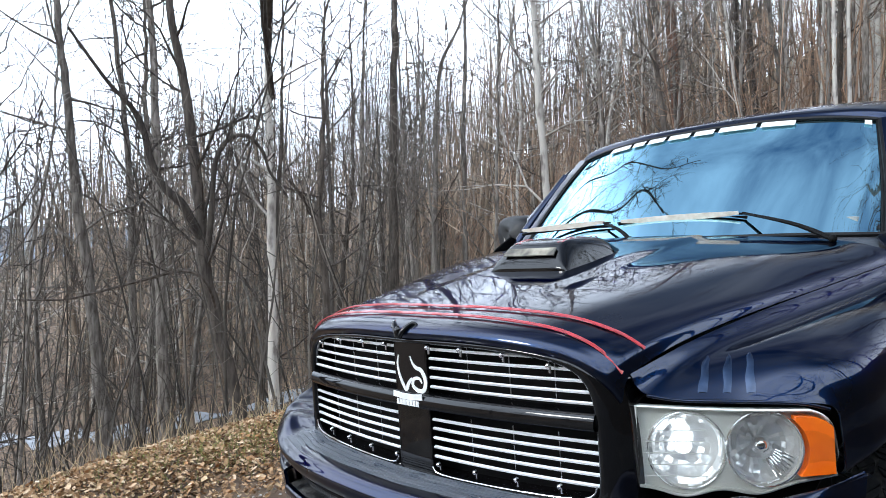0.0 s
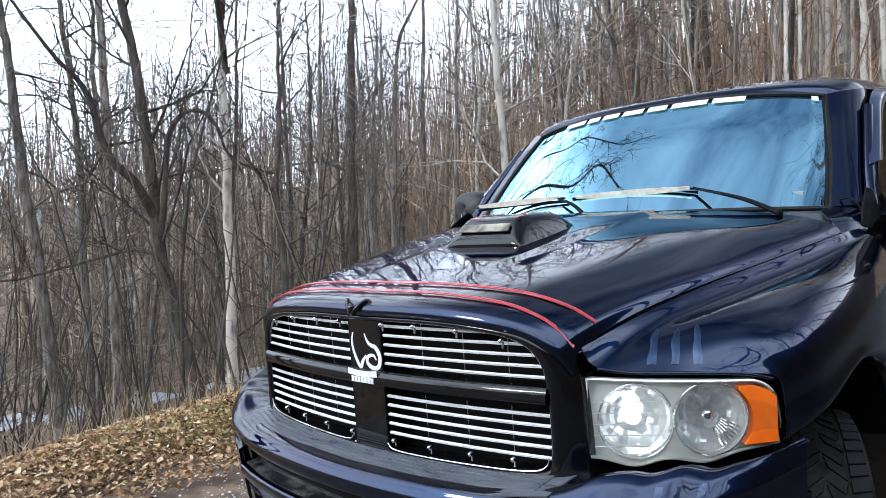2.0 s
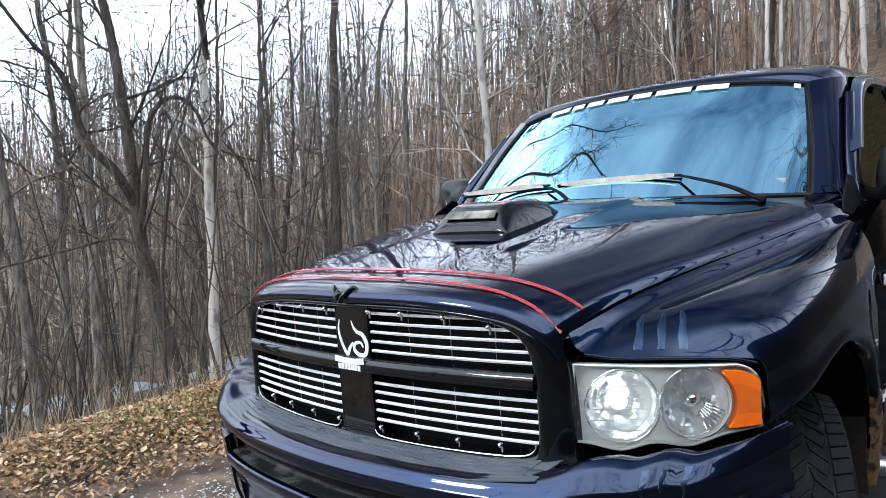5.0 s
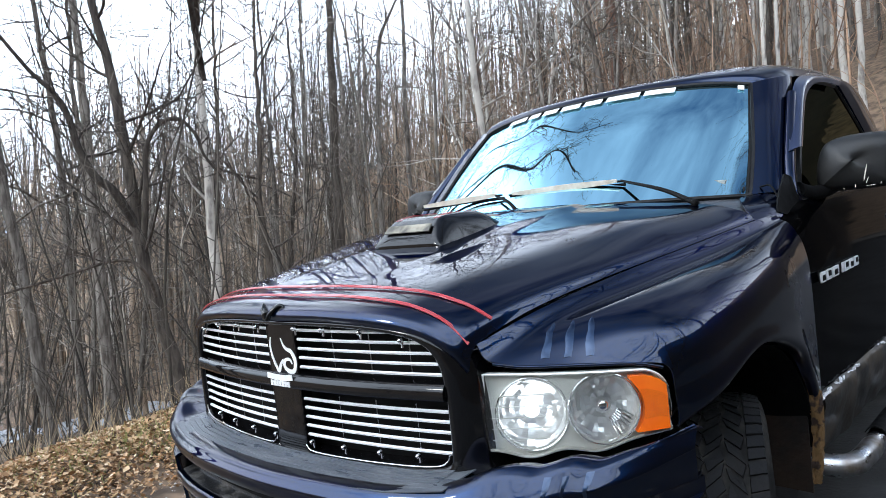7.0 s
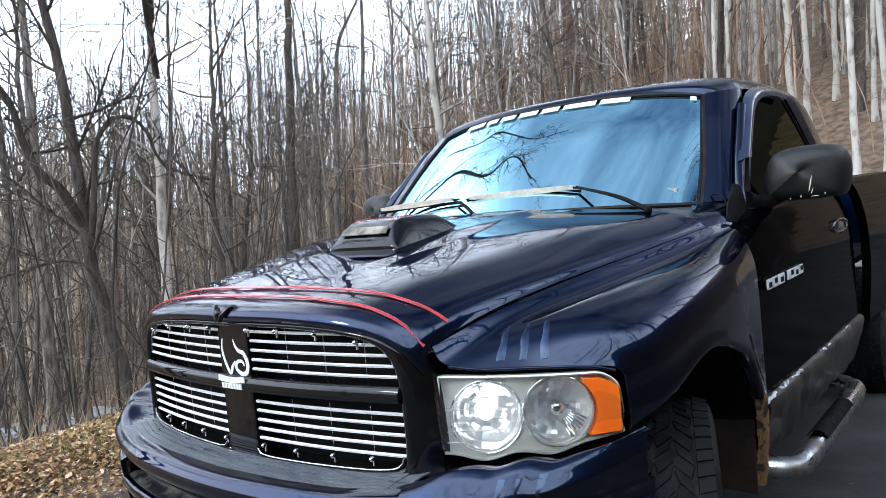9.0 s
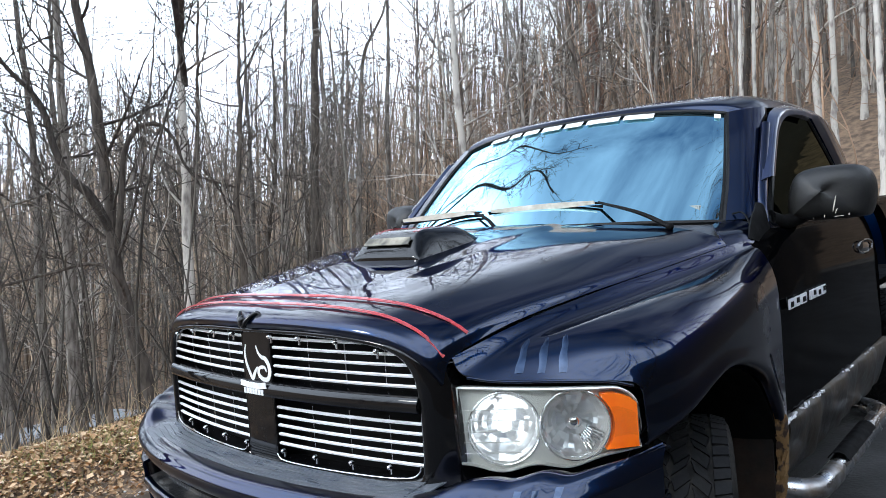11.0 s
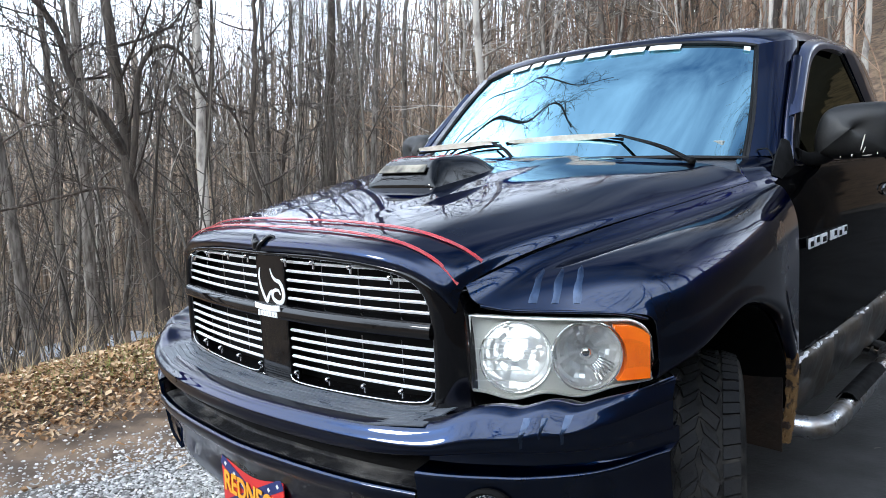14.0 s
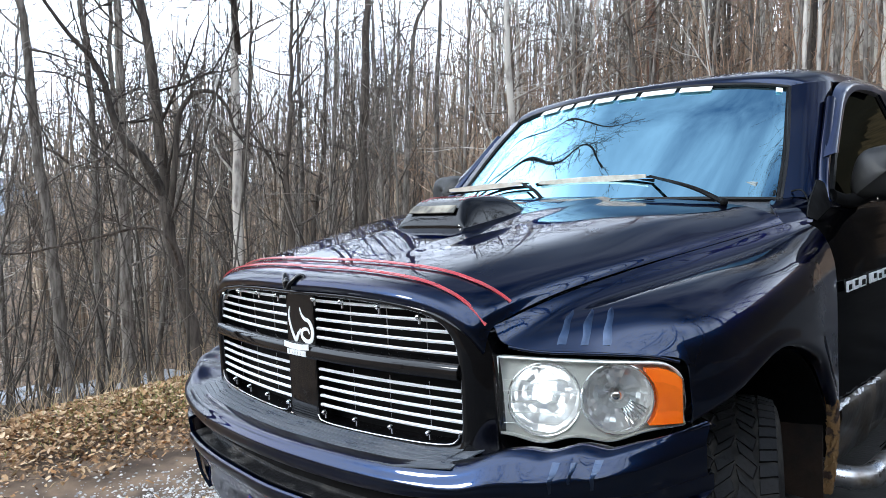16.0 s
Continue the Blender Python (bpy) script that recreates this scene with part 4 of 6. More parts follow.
    for w, y in ((0.02, 1.672), (0.2, 1.673), (0.4, 1.677), (0.6, 1.685), (0.76, 1.695), (0.88, 1.711), (0.96, 1.735), (1.0, 1.77), (1.0, 1.82), (0.97, 1.845), (0.9, 1.85), (0.02, 1.845)):
        rows.append([s((c[0] + (p[0] - c[0]) * w, y + 0.10 * (p[0] - 1.0), c[1] + (p[1] - c[1]) * w)) for p in list(loop) + [loop[0]]])
    v, f = shell(np.array(rows), 0.002, flip=side < 0)
    mir = build("door_mirror", v, f, MIRROR_BLACK, ob, "black folding door mirror", sharp=60)
    bm = bmesh.new()
    bm.from_mesh(mir.data)
    bmesh.ops.remove_doubles(bm, verts=bm.verts, dist=0.0004)
    bm.to_mesh(mir.data)
    bm.free()
    for k, (x, z, ln, lean, wd) in enumerate(((1.078, 1.325, 0.055, 0.22, 0.0022), (1.082, 1.300, 0.020, 0.4, 0.0016), (1.045, 1.283, 0.010, 0.1, 0.0016), (1.12, 1.287, 0.008, 0.1, 0.0018), (1.01, 1.277, 0.007, 0.0, 0.0015), (1.09, 1.281, 0.014, 2.0, 0.0012))):
        sc = [s((x + lean * ln * w, 1.675 + 0.10 * (x - 1.0) + 0.25 * max(0, 1.31 - z), z + ln * w * (1 if lean < 1 else 0.1))) for w in np.linspace(-0.5, 0.5, 6)]
        pipe("scratch", sc, wd * np.array((0.3, 1, 0.8, 1.1, 0.7, 0.2)), 5, CREAM, mir, "pale scratch in the plastic")
    arm = spline([s(p) for p in ((0.885, 1.60, 1.285), (0.915, 1.66, 1.272), (0.945, 1.73, 1.28), (0.99, 1.77, 1.31))], 10)
    pipe("mirror_arm", arm, [0.034, 0.03, 0.028, 0.026, 0.026, 0.026, 0.026, 0.026, 0.026, 0.026], 10, MATT_BLACK, mir)
    # black corner trim ahead of the window
    g = surface([[s(p) for p in r] for r in ([(0.896, 1.335, 1.232), (0.888, 1.385, 1.285), (0.880, 1.455, 1.325), (0.873, 1.50, 1.348)], [(0.907, 1.355, 1.225), (0.902, 1.44, 1.268), (0.893, 1.495, 1.31), (0.880, 1.535, 1.340)], [(0.912, 1.40, 1.215), (0.908, 1.50, 1.245), (0.899, 1.545, 1.285), (0.886, 1.575, 1.32)])], 10, 14)
    v, f = shell(g, 0.006, flip=side > 0)
    build("corner_trim", v, f, MATT_BLACK, ob, "black corner trim below the pillar")
    return ob


door = truck_door(1)
truck_door(-1)


def rocker(side):
    s = (lambda p: (side * p[0], p[1], p[2]))
    rows = [[s((x, y, z)) for y in (1.325, 1.7, 2.2, 2.9)] for x, z in ((0.980, 0.650), (1.000, 0.635), (0.995, 0.58), (0.975, 0.50), (0.955, 0.44), (0.92, 0.42))]
    g = surface(rows, 20, 30)
    g += np.random.rand(*g.shape) * 0.003
    g[..., 0] += side * 0.010 * np.sin(23 * g[..., 1] + 9 * g[..., 2]) * np.sin(9.7 * g[..., 1] + 1)
    v, f = shell(g, 0.006, flip=side > 0)
    ROCKER = build("rocker_panel", v, f, MUD_PAINT, truck, "dented muddy rocker panel")
    # bright slivers for the glints on the dented top edge
    rng = np.random.default_rng(21)
    for _ in range(26):
        y0, ln = rng.choice((1.36, 1.40, 1.62, 2.05, 2.45)) + rng.normal(0, 0.06), rng.uniform(0.02, 0.10)
        pts = [s((0.994 + 0.006 * rng.random(), y0 + ln * w, 0.640 + 0.016 * rng.random())) for w in np.linspace(0, 1, 6)]
        pipe("scrape", pts, np.array((0.001, 0.004, 0.005, 0.004, 0.003, 0.001)) * rng.uniform(0.6, 1.4), 5, ALU, ROCKER, "bright sliver for the glint on a dented edge")
    pts = spline([s(p) for p in ((0.82, 1.37, 0.42), (0.95, 1.38, 0.405), (1.03, 1.42, 0.40), (1.055, 1.53, 0.405), (1.055, 1.9, 0.41), (1.055, 2.3, 0.41), (1.03, 2.45, 0.41), (0.92, 2.52, 0.415))], 60)
    st = pipe("side_step", pts, 0.037, 14, STEP_CHROME, truck, "scuffed chrome tubular side step")
    pad = np.array([[s((1.055 + dx, y, 0.41 + dz)) for y in np.linspace(1.66, 2.10, 12)] for dx, dz in ((-0.036, 0.022), (-0.02, 0.042), (0, 0.048), (0.02, 0.042), (0.036, 0.022))])
    v, f = shell(pad, 0.004, flip=side < 0)
    build("step_pad", v, f, MATT_BLACK, st, "worn black tread pad")


rocker(1)
rocker(-1)


def cargo_bed():
    rows = [[(0.80, y, 1.28) for y in (3.04, 3.5, 4.4, 5.0)], [(0.90, y, 1.285) for y in (3.04, 3.5, 4.4, 5.0)], [(0.95, y, 1.24) for y in (3.04, 3.5, 4.4, 5.0)],
            [(0.985, y, 1.08) for y in (3.04, 3.5, 4.4, 5.0)], [(0.99, y, 0.85) for y in (3.04, 3.5, 4.4, 5.0)], [(0.97, y, 0.60) for y in (3.04, 3.5, 4.4, 5.0)]]
    ob = tagged(new("cargo_bed"), "dark blue cargo bed behind the cab")
    ob.parent = truck
    for side in (1, -1):
        g = surface(rows, 24, 16)
        if side < 0:
            g = flipx(g)
        v, f = shell(g, 0.04, flip=side > 0)
        build("bed_side", v, f, PAINT_SHADED, ob)
    box("bed_floor", (0, 4.0, 0.80), (1.60, 1.95, 0.04), MATT_BLACK, ob, "", 0.004)
    box("front_panel", (0, 3.06, 1.03), (1.62, 0.04, 0.48), MATT_BLACK, ob, "", 0.004)
    box("tailgate", (0, 4.98, 1.03), (1.66, 0.05, 0.52), PAINT, ob, "", 0.01)


cargo_bed()
box("underbody", (0, 2.6, 0.52), (1.50, 4.6, 0.22), MATT_BLACK, truck, "dark underbody", 0.03)
box("engine_bay", (0, 0.75, 0.80), (1.04, 1.0, 0.5), MATT_BLACK, truck, "dark engine bay", 0.03)


def wheel(x, y, steer, name="wheel"):
    ob = tagged(new(name), "muddy all-terrain tyre on a steel rim")
    ob.parent = truck
    ob.matrix_basis = pose(x, y, 0.386, 0, 0, steer)
    R, W = 0.386, 0.245
    prof = [(-0.085, 0.225), (-0.105, 0.25), (-0.126, 0.30), (-0.122, 0.345), (-0.108, 0.366), (-0.06, 0.373), (0, 0.375), (0.06, 0.373), (0.108, 0.366), (0.122, 0.345), (0.126, 0.30), (0.105, 0.25), (0.085, 0.225)]
    n = 60
    g = np.array([[(px, pr * math.cos(a), pr * math.sin(a)) for a in [i * 2 * math.pi / n for i in range(n + 1)]] for px, pr in spline(prof, 30)])
    v, f = shell(g, 0.006, flip=False)
    tyre = build("tyre", v, f, MUDDY_GROOVE, ob, "muddy all-terrain tyre")
    # tread blocks in five ribs, staggered
    verts, faces = [], []
    ribs = [(-0.121, -0.0745, 62, 0.0), (-0.0705, -0.0265, 62, 0.45), (-0.0225, 0.0225, 62, 0.1), (0.0265, 0.0705, 62, 0.6), (0.0745, 0.121, 62, 0.25)]
    for x0, x1, m, off in ribs:
        for k in range(m):
            a0, a1 = (k + off) * 2 * math.pi / m, (k + off + 0.80 + 0.06 * (k % 3 - 1)) * 2 * math.pi / m
            zig = 0.004 * (1 if k % 2 else -1) if abs(x0 + x1) < 0.15 else 0.0
            skew = 0.085 * (1 if off > 0.3 else -1) * (0.4 if abs(x0 + x1) > 0.15 else 1)
            b = len(verts)
            for r, inset in ((0.362, 0.0), (0.386, 0.004)):
                for xx, aa in ((x0 + inset + zig, a0), (x1 - inset + zig, a0 + skew), (x1 - inset - zig, a1 + skew), (x0 + inset - zig, a1)):
                    edge = 0.012 * max(0, (abs(xx) - 0.075) / 0.044) ** 1.5
                    verts.append((xx, (r - edge) * math.cos(aa), (r - edge) * math.sin(aa)))
            faces += [(b + 4, b + 5, b + 6, b + 7), (b, b + 1, b + 5, b + 4), (b + 1, b + 2, b + 6, b + 5), (b + 2, b + 3, b + 7, b + 6), (b + 3, b, b + 4, b + 7)]
    build("tread", verts, faces, RUBBER, tyre, smooth=False)
    rim = [(0.10, 0.225), (0.085, 0.215), (0.06, 0.20), (0.035, 0.15), (0.05, 0.08), (0.06, 0.03), (0.06, 0.002)]
    g = np.array([[(px, pr * math.cos(a), pr * math.sin(a)) for a in [i * 2 * math.pi / 30 for i in range(31)]] for px, pr in rim])
    if x < 0:
        g = flipx(g)
    v, f = shell(g, 0.006, flip=x < 0)
    build("rim", v, f, STEP_CHROME, ob, "scuffed steel rim")
    return ob


wheel(0.865, 0.80, 22)
wheel(-0.865, 0.80, 22)
wheel(0.865, 3.86, 0)
wheel(-0.865, 3.86, 0)


def wiper(pivot, elbow, blade_a, blade_b):
    ob = tagged(new("wiper"), "black windshield wiper resting at the foot of the glass")
    ob.parent = truck
    pipe("wiper_arm", spline([pivot, ((pivot[0] * 0.6 + elbow[0] * 0.4), (pivot[1] * 0.6 + elbow[1] * 0.4), (pivot[2] * 0.6 + elbow[2] * 0.4) + 0.012), elbow], 12), np.linspace(0.009, 0.005, 12), 6, MATT_BLACK, ob)
    a, b = np.array(blade_a), np.array(blade_b)
    pts = [a + (b - a) * w + (0, -0.006, 0.012 * math.sin(math.pi * w)) for w in np.linspace(0, 1, 14)]
    pipe("wiper_bridge", pts, 0.0045, 6, MATT_BLACK, ob)
    pts = [a + (b - a) * w + (0, 0.006, -0.012 + 0.004 * math.sin(math.pi * w)) for w in np.linspace(0, 1, 14)]
    pipe("wiper_rubber", pts, 0.006, 6, MATT_BLACK, ob)
    g = np.array([[a + (b - a) * w + (0, -0.016 + 0.002 * k, 0.010 - 0.012 * k * (0.25 + 0.75 * math.sin(math.pi * w) ** 0.6) + 0.006 * math.sin(math.pi * w)) for w in np.linspace(0.04, 0.96, 16)] for k in (0, 1, 2)])
    v, f = shell(g, 0.003, flip=True)
    build("wiper_spoiler", v, f, CREAM, ob, "cream wiper spoiler")
    bm = bmesh.new()
    bmesh.ops.create_uvsphere(bm, u_segments=12, v_segments=8, radius=0.013, matrix=Matrix.Translation(pivot))
    part("pivot_cap", bm, MATT_BLACK, ob, smooth=True, sharp=80)


wiper((0.715, 1.150, 1.292), (0.36, 1.340, 1.390), (-0.145, 1.325, 1.384), (0.37, 1.345, 1.387))
wiper((0.0, 1.17, 1.318), (-0.20, 1.30, 1.388), (-0.70, 1.375, 1.372), (-0.17, 1.31, 1.388))


def nose_marks():
    """A white decal on the centre post, the dark ornament above it and the bars of the door badge."""
    y = 0.046 - 0.0075

    def flat(name, pts, width, label=""):
        p = np.array([(x, y, z) for x, z in pts])
        t = np.gradient(p, axis=0)
        n = np.stack([-t[:, 2], 0 * t[:, 0], t[:, 0]], 1)
        n /= np.linalg.norm(n, axis=1, keepdims=True)
        w = np.array(width)[:, None] if np.ndim(width) else width
        g = np.stack([p - n * w / 2, p + n * w / 2], 1)
        v, f = shell(g, 0.002, flip=False)
        build(name, v, f, WHITE_STICKER, decal)

    decal = tagged(new("decal"), "white curled decal with a small banner")
    decal.parent = surround
    curl = spline([(0.002, 1.060), (0.010, 1.042), (0.024, 1.030), (0.044, 1.024), (0.058, 1.000), (0.052, 0.974), (0.030, 0.968), (0.008, 0.980), (0.012, 0.998), (0.034, 1.002), (0.044, 0.990)], 50)
    flat("curl", curl, np.interp(np.linspace(0, 1, 50), (0, 0.15, 0.35, 0.6, 0.85, 1), (0.003, 0.009, 0.013, 0.012, 0.009, 0.004)))
    horn = spline([(-0.046, 1.060), (-0.052, 1.035), (-0.046, 1.005), (-0.030, 0.975), (-0.020, 0.968), (-0.010, 0.985), (0.004, 1.000)], 30)
    flat("horn", horn, np.interp(np.linspace(0, 1, 30), (0, 0.4, 0.8, 1), (0.004, 0.010, 0.011, 0.006)))
    y = 0.046 - 0.0235
    flat("banner", [(-0.058, 0.957), (-0.02, 0.953), (0.02, 0.953), (0.058, 0.957)], 0.016)
    for k in range(7):
        flat("banner_bar", [(-0.040 + 0.013 * k, 0.944), (-0.040 + 0.013 * k, 0.929)], 0.0105)
    orn = tagged(new("ornament"), "small black hood ornament")
    orn.parent = hood
    for sgn in (1, -1):
        pts = spline([(sgn * 0.004, 0.004, 1.116), (sgn * 0.016, 0.008, 1.134), (sgn * 0.036, 0.024, 1.152), (sgn * 0.048, 0.030, 1.146), (sgn * 0.040, 0.018, 1.136)], 16)
        pipe("horn", pts, np.linspace(0.008, 0.004, 16), 8, GLOSS_BLACK, orn)
    bm = bmesh.new()
    bmesh.ops.create_uvsphere(bm, u_segments=12, v_segments=8, radius=1, matrix=Matrix.Translation((0, 0.004, 1.130)) @ Matrix.Diagonal((0.010, 0.010, 0.018, 1)))
    part("head", bm, GLOSS_BLACK, orn, smooth=True, sharp=80)
    for side in (1, -1):
        badge = tagged(new("badge"), "chrome model badge of small bars")
        badge.parent = door if side > 0 else truck
        yy = 1.375
        for k, wd in enumerate((0.066, 0.066, 0.084, 0.0, 0.030, 0.064, 0.066, 0.066)):
            if wd:
                box("badge_bar", (side * 0.9985, yy + wd / 2, 1.012), (0.006, wd - 0.016, 0.034), ALU, badge, "", 0.002)
                if k not in (4,):
                    box("badge_gap", (side * 1.0020, yy + wd / 2, 1.010 + 0.006 * (k % 2)), (0.002, wd * 0.45, 0.017), MATT_BLACK, badge, "", 0)
            yy += wd if wd else 0.03
    # pale runs in the clear coat of the fender above the lamp
    for x, y0, z0, ln in ((0.728, 0.250, 1.004, 0.12), (0.768, 0.281, 1.004, 0.11), (0.806, 0.312, 1.003, 0.10)):
        rows = []
        for w in np.linspace(0, 1, 18):
            d, k = fender_at(x - 0.030 * w + 0.001 * math.sin(11 * w + 40 * x), y0 + 0.75 * ln * w)
            hw = 0.0105 * math.sqrt(max(0.02, 1 - w ** 3)) * (0.92 + 0.10 * math.sin(9 * w + 70 * x))
            rows.append([(d[0] + k2 * hw * 0.75, d[1] + k2 * hw * 0.62, fender_at(d[0] + k2 * hw * 0.75, d[1] + k2 * hw * 0.62)[0][2] + 0.0016 * (1 - k2 * k2) + 0.0006) for k2 in (-1, -0.6, 0, 0.6, 1)])
        v, f = shell(np.array(rows), 0.0015, flip=True)
        build("dried_run", v, f, PALE_PAINT, fender, "pale dried run on the paint")
    wire = spline([(0.80, 1.49, 1.315), (0.845, 1.45, 1.318), (0.88, 1.40, 1.29), (0.905, 1.37, 1.235), (0.915, 1.36, 1.19)], 20)
    pipe("loose_wire", wire, 0.003, 6, MATT_BLACK, truck, "loose black wire over the cowl corner")


fender_height = drop(fender)


def fender_at(x, y):
    return (x, y, fender_height(x, y) or 1.0), 0


nose_marks()


# ---- ground: the drive, the leafy bank beside it, the drop into the hollow and the hill behind ----
BARK_GREY = mat("grey bark", (0.28, 0.252, 0.22), 0.9, other=(0.075, 0.062, 0.050), scale=5, bump=0.8, bump_scale=30, stretch=(3, 3, 0.6), objvar=0.4)
BARK_PALE = mat("pale bark", (0.52, 0.485, 0.43), 0.85, other=(0.17, 0.145, 0.13), scale=4, low=0.5, high=0.68, bump=0.5, stretch=(2, 2, 0.8), objvar=0.15)
BARK_DARK = mat("dark bark", (0.11, 0.092, 0.075), 0.95, other=(0.040, 0.032, 0.026), scale=6, bump=0.9, bump_scale=30, stretch=(3, 3, 0.5), objvar=0.35)
BARK_RED = mat("reddish bark", (0.22, 0.12, 0.075), 0.95, other=(0.09, 0.055, 0.04), scale=6, bump=0.9, stretch=(3, 3, 0.5))
BRUSH = mat("thin tan stems", (0.42, 0.335, 0.25), 0.9, other=(0.15, 0.112, 0.078), scale=0.5, island=0.6)
BRUSH_WARM = mat("thin reddish-brown stems", (0.40, 0.27, 0.18), 0.9, other=(0.16, 0.10, 0.064), scale=0.5, island=0.6)
# darker and greyer than the stems on the slope
BRUSH_HOLLOW = mat("thin dark grey stems", (0.16, 0.141, 0.116), 0.9, other=(0.042, 0.036, 0.030), scale=0.5, island=0.6)
BRUSH_DARK = mat("thin dark stems", (0.10, 0.085, 0.07), 0.9, other=(0.05, 0.042, 0.035), scale=0.5, island=0.4)
GROUND = mat("forest floor", (0.24, 0.165, 0.105), 0.95, other=(0.085, 0.060, 0.041), scale=6, detail=14, bump=0.9, bump_scale=14)
DRIVE = mat("dirt drive", (0.18, 0.162, 0.14), 0.95, other=(0.062, 0.055, 0.047), scale=5, detail=10, bump=0.6, bump_scale=40)
STONE = mat("grey gravel", (0.66, 0.645, 0.62), 0.85, other=(0.30, 0.29, 0.275), scale=30, island=0.5)
# the blue haze of distance is mixed into this base colour
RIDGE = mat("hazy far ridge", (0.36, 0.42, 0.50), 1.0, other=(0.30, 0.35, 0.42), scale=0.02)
SNOW = mat("thin grey ice", (0.40, 0.43, 0.48), 0.5, other=(0.26, 0.28, 0.31), scale=1.5)


def leaf_material():
    """Dead leaves: every leaf takes its own brown, tan or straw colour."""
    m = mat("dead leaves", (0.3, 0.2, 0.1), 0.75)
    nt = m.node_tree
    g = nt.nodes.new("ShaderNodeNewGeometry")
    r = nt.nodes.new("ShaderNodeValToRGB")
    r.color_ramp.interpolation = "LINEAR"
    stops = [(0.0, (0.045, 0.026, 0.014)), (0.20, (0.22, 0.12, 0.052)), (0.43, (0.38, 0.23, 0.105)), (0.68, (0.58, 0.42, 0.245)), (0.82, (0.42, 0.215, 0.08)), (1.0, (0.78, 0.63, 0.43))]
    while len(r.color_ramp.elements) < len(stops):
        r.color_ramp.elements.new(0.5)
    for e, (p, col) in zip(r.color_ramp.elements, stops):
        e.position, e.color = p, (*col, 1)
    nt.links.new(g.outputs["Random Per Island"], r.inputs[0])
    nt.links.new(r.outputs[0], nt.nodes["Principled BSDF"].inputs["Base Color"])
    return m


LEAF = leaf_material()
GRASS = mat("thin green grass", (0.22, 0.25, 0.06), 0.8, other=(0.30, 0.30, 0.09), scale=6, island=0.3)
STRAW = mat("dry straw grass", (0.50, 0.39, 0.24), 0.85, other=(0.33, 0.25, 0.15), scale=6, island=0.3)


def rise(a, b, x):
    t = np.clip((x - a) / (b - a), 0, 1)
    return t * t * (3 - 2 * t)


def bank_edge(y):
    y = np.asarray(y, float)
    return -3.52 - 0.10 * np.clip(y - 1, 0, 30) + 0.34 * np.clip(0.5 - y, 0, 4)


def land(x, y):
    """Height of the land."""
    x, y = np.asarray(x, float), np.asarray(y, float)
    z = 0.0787 * np.clip(y, -12, 10) - 0.03
    edge = bank_edge(y)
    z = z + 0.10 * np.exp(-((x - edge - 0.5) / 0.6) ** 2)
    d = np.maximum(edge - x, 0)
    z = z - 0.60 * d * np.exp(-d / 30) * (1 - 0.5 * rise(4, 40, y))
    # rise out of view, added to keep sky out of the flank's reflection
    z = z + 5.5 * rise(4.5, 9.0, x) * (1 - 0.85 * rise(8, 16, y))
    far = np.hypot(x, y)
    az = np.degrees(np.arctan2(-x, y))
    slope = np.interp(az, (-180, -150, -120, -60, 0, 12, 22, 32, 43, 55, 70, 100, 150, 180), (0.28, 0.34, 0.42, 0.50, 0.44, 0.38, 0.30, 0.23, 0.17, 0.11, 0.05, -0.03, 0.15, 0.28))
    up = slope * np.maximum(far - 9, 0) * rise(8, 20, far)
    z = z + np.where(far < 130, up, slope * 121 * np.exp(-(far - 130) / 900))
    return z + 0.05 * np.sin(1.7 * x + 0.6 * y) * rise(5, 12, far) + 0.35 * np.sin(0.31 * x + 1.3) * np.cos(0.27 * y) * rise(12, 40, far)


def arrays(name, verts, sizes, loops, material, label="", category="", kind="", smooth=True):
    """A mesh straight from arrays: vertices, corner counts and corners."""
    me = bpy.data.meshes.new(name)
    me.vertices.add(len(verts))
    me.vertices.foreach_set("co", np.ascontiguousarray(verts, dtype=np.float32).ravel())
    me.loops.add(len(loops))
    me.loops.foreach_set("vertex_index", np.ascontiguousarray(loops, dtype=np.int32))
    me.polygons.add(len(sizes))
    me.polygons.foreach_set("loop_start", np.concatenate([[0], np.cumsum(sizes)[:-1]]).astype(np.int32))
    me.polygons.foreach_set("use_smooth", np.full(len(sizes), smooth))
    me.materials.append(material)
    me.update(calc_edges=True)
    me.validate()
    ob = new(name, me)
    return tagged(ob, label, category, "", kind)


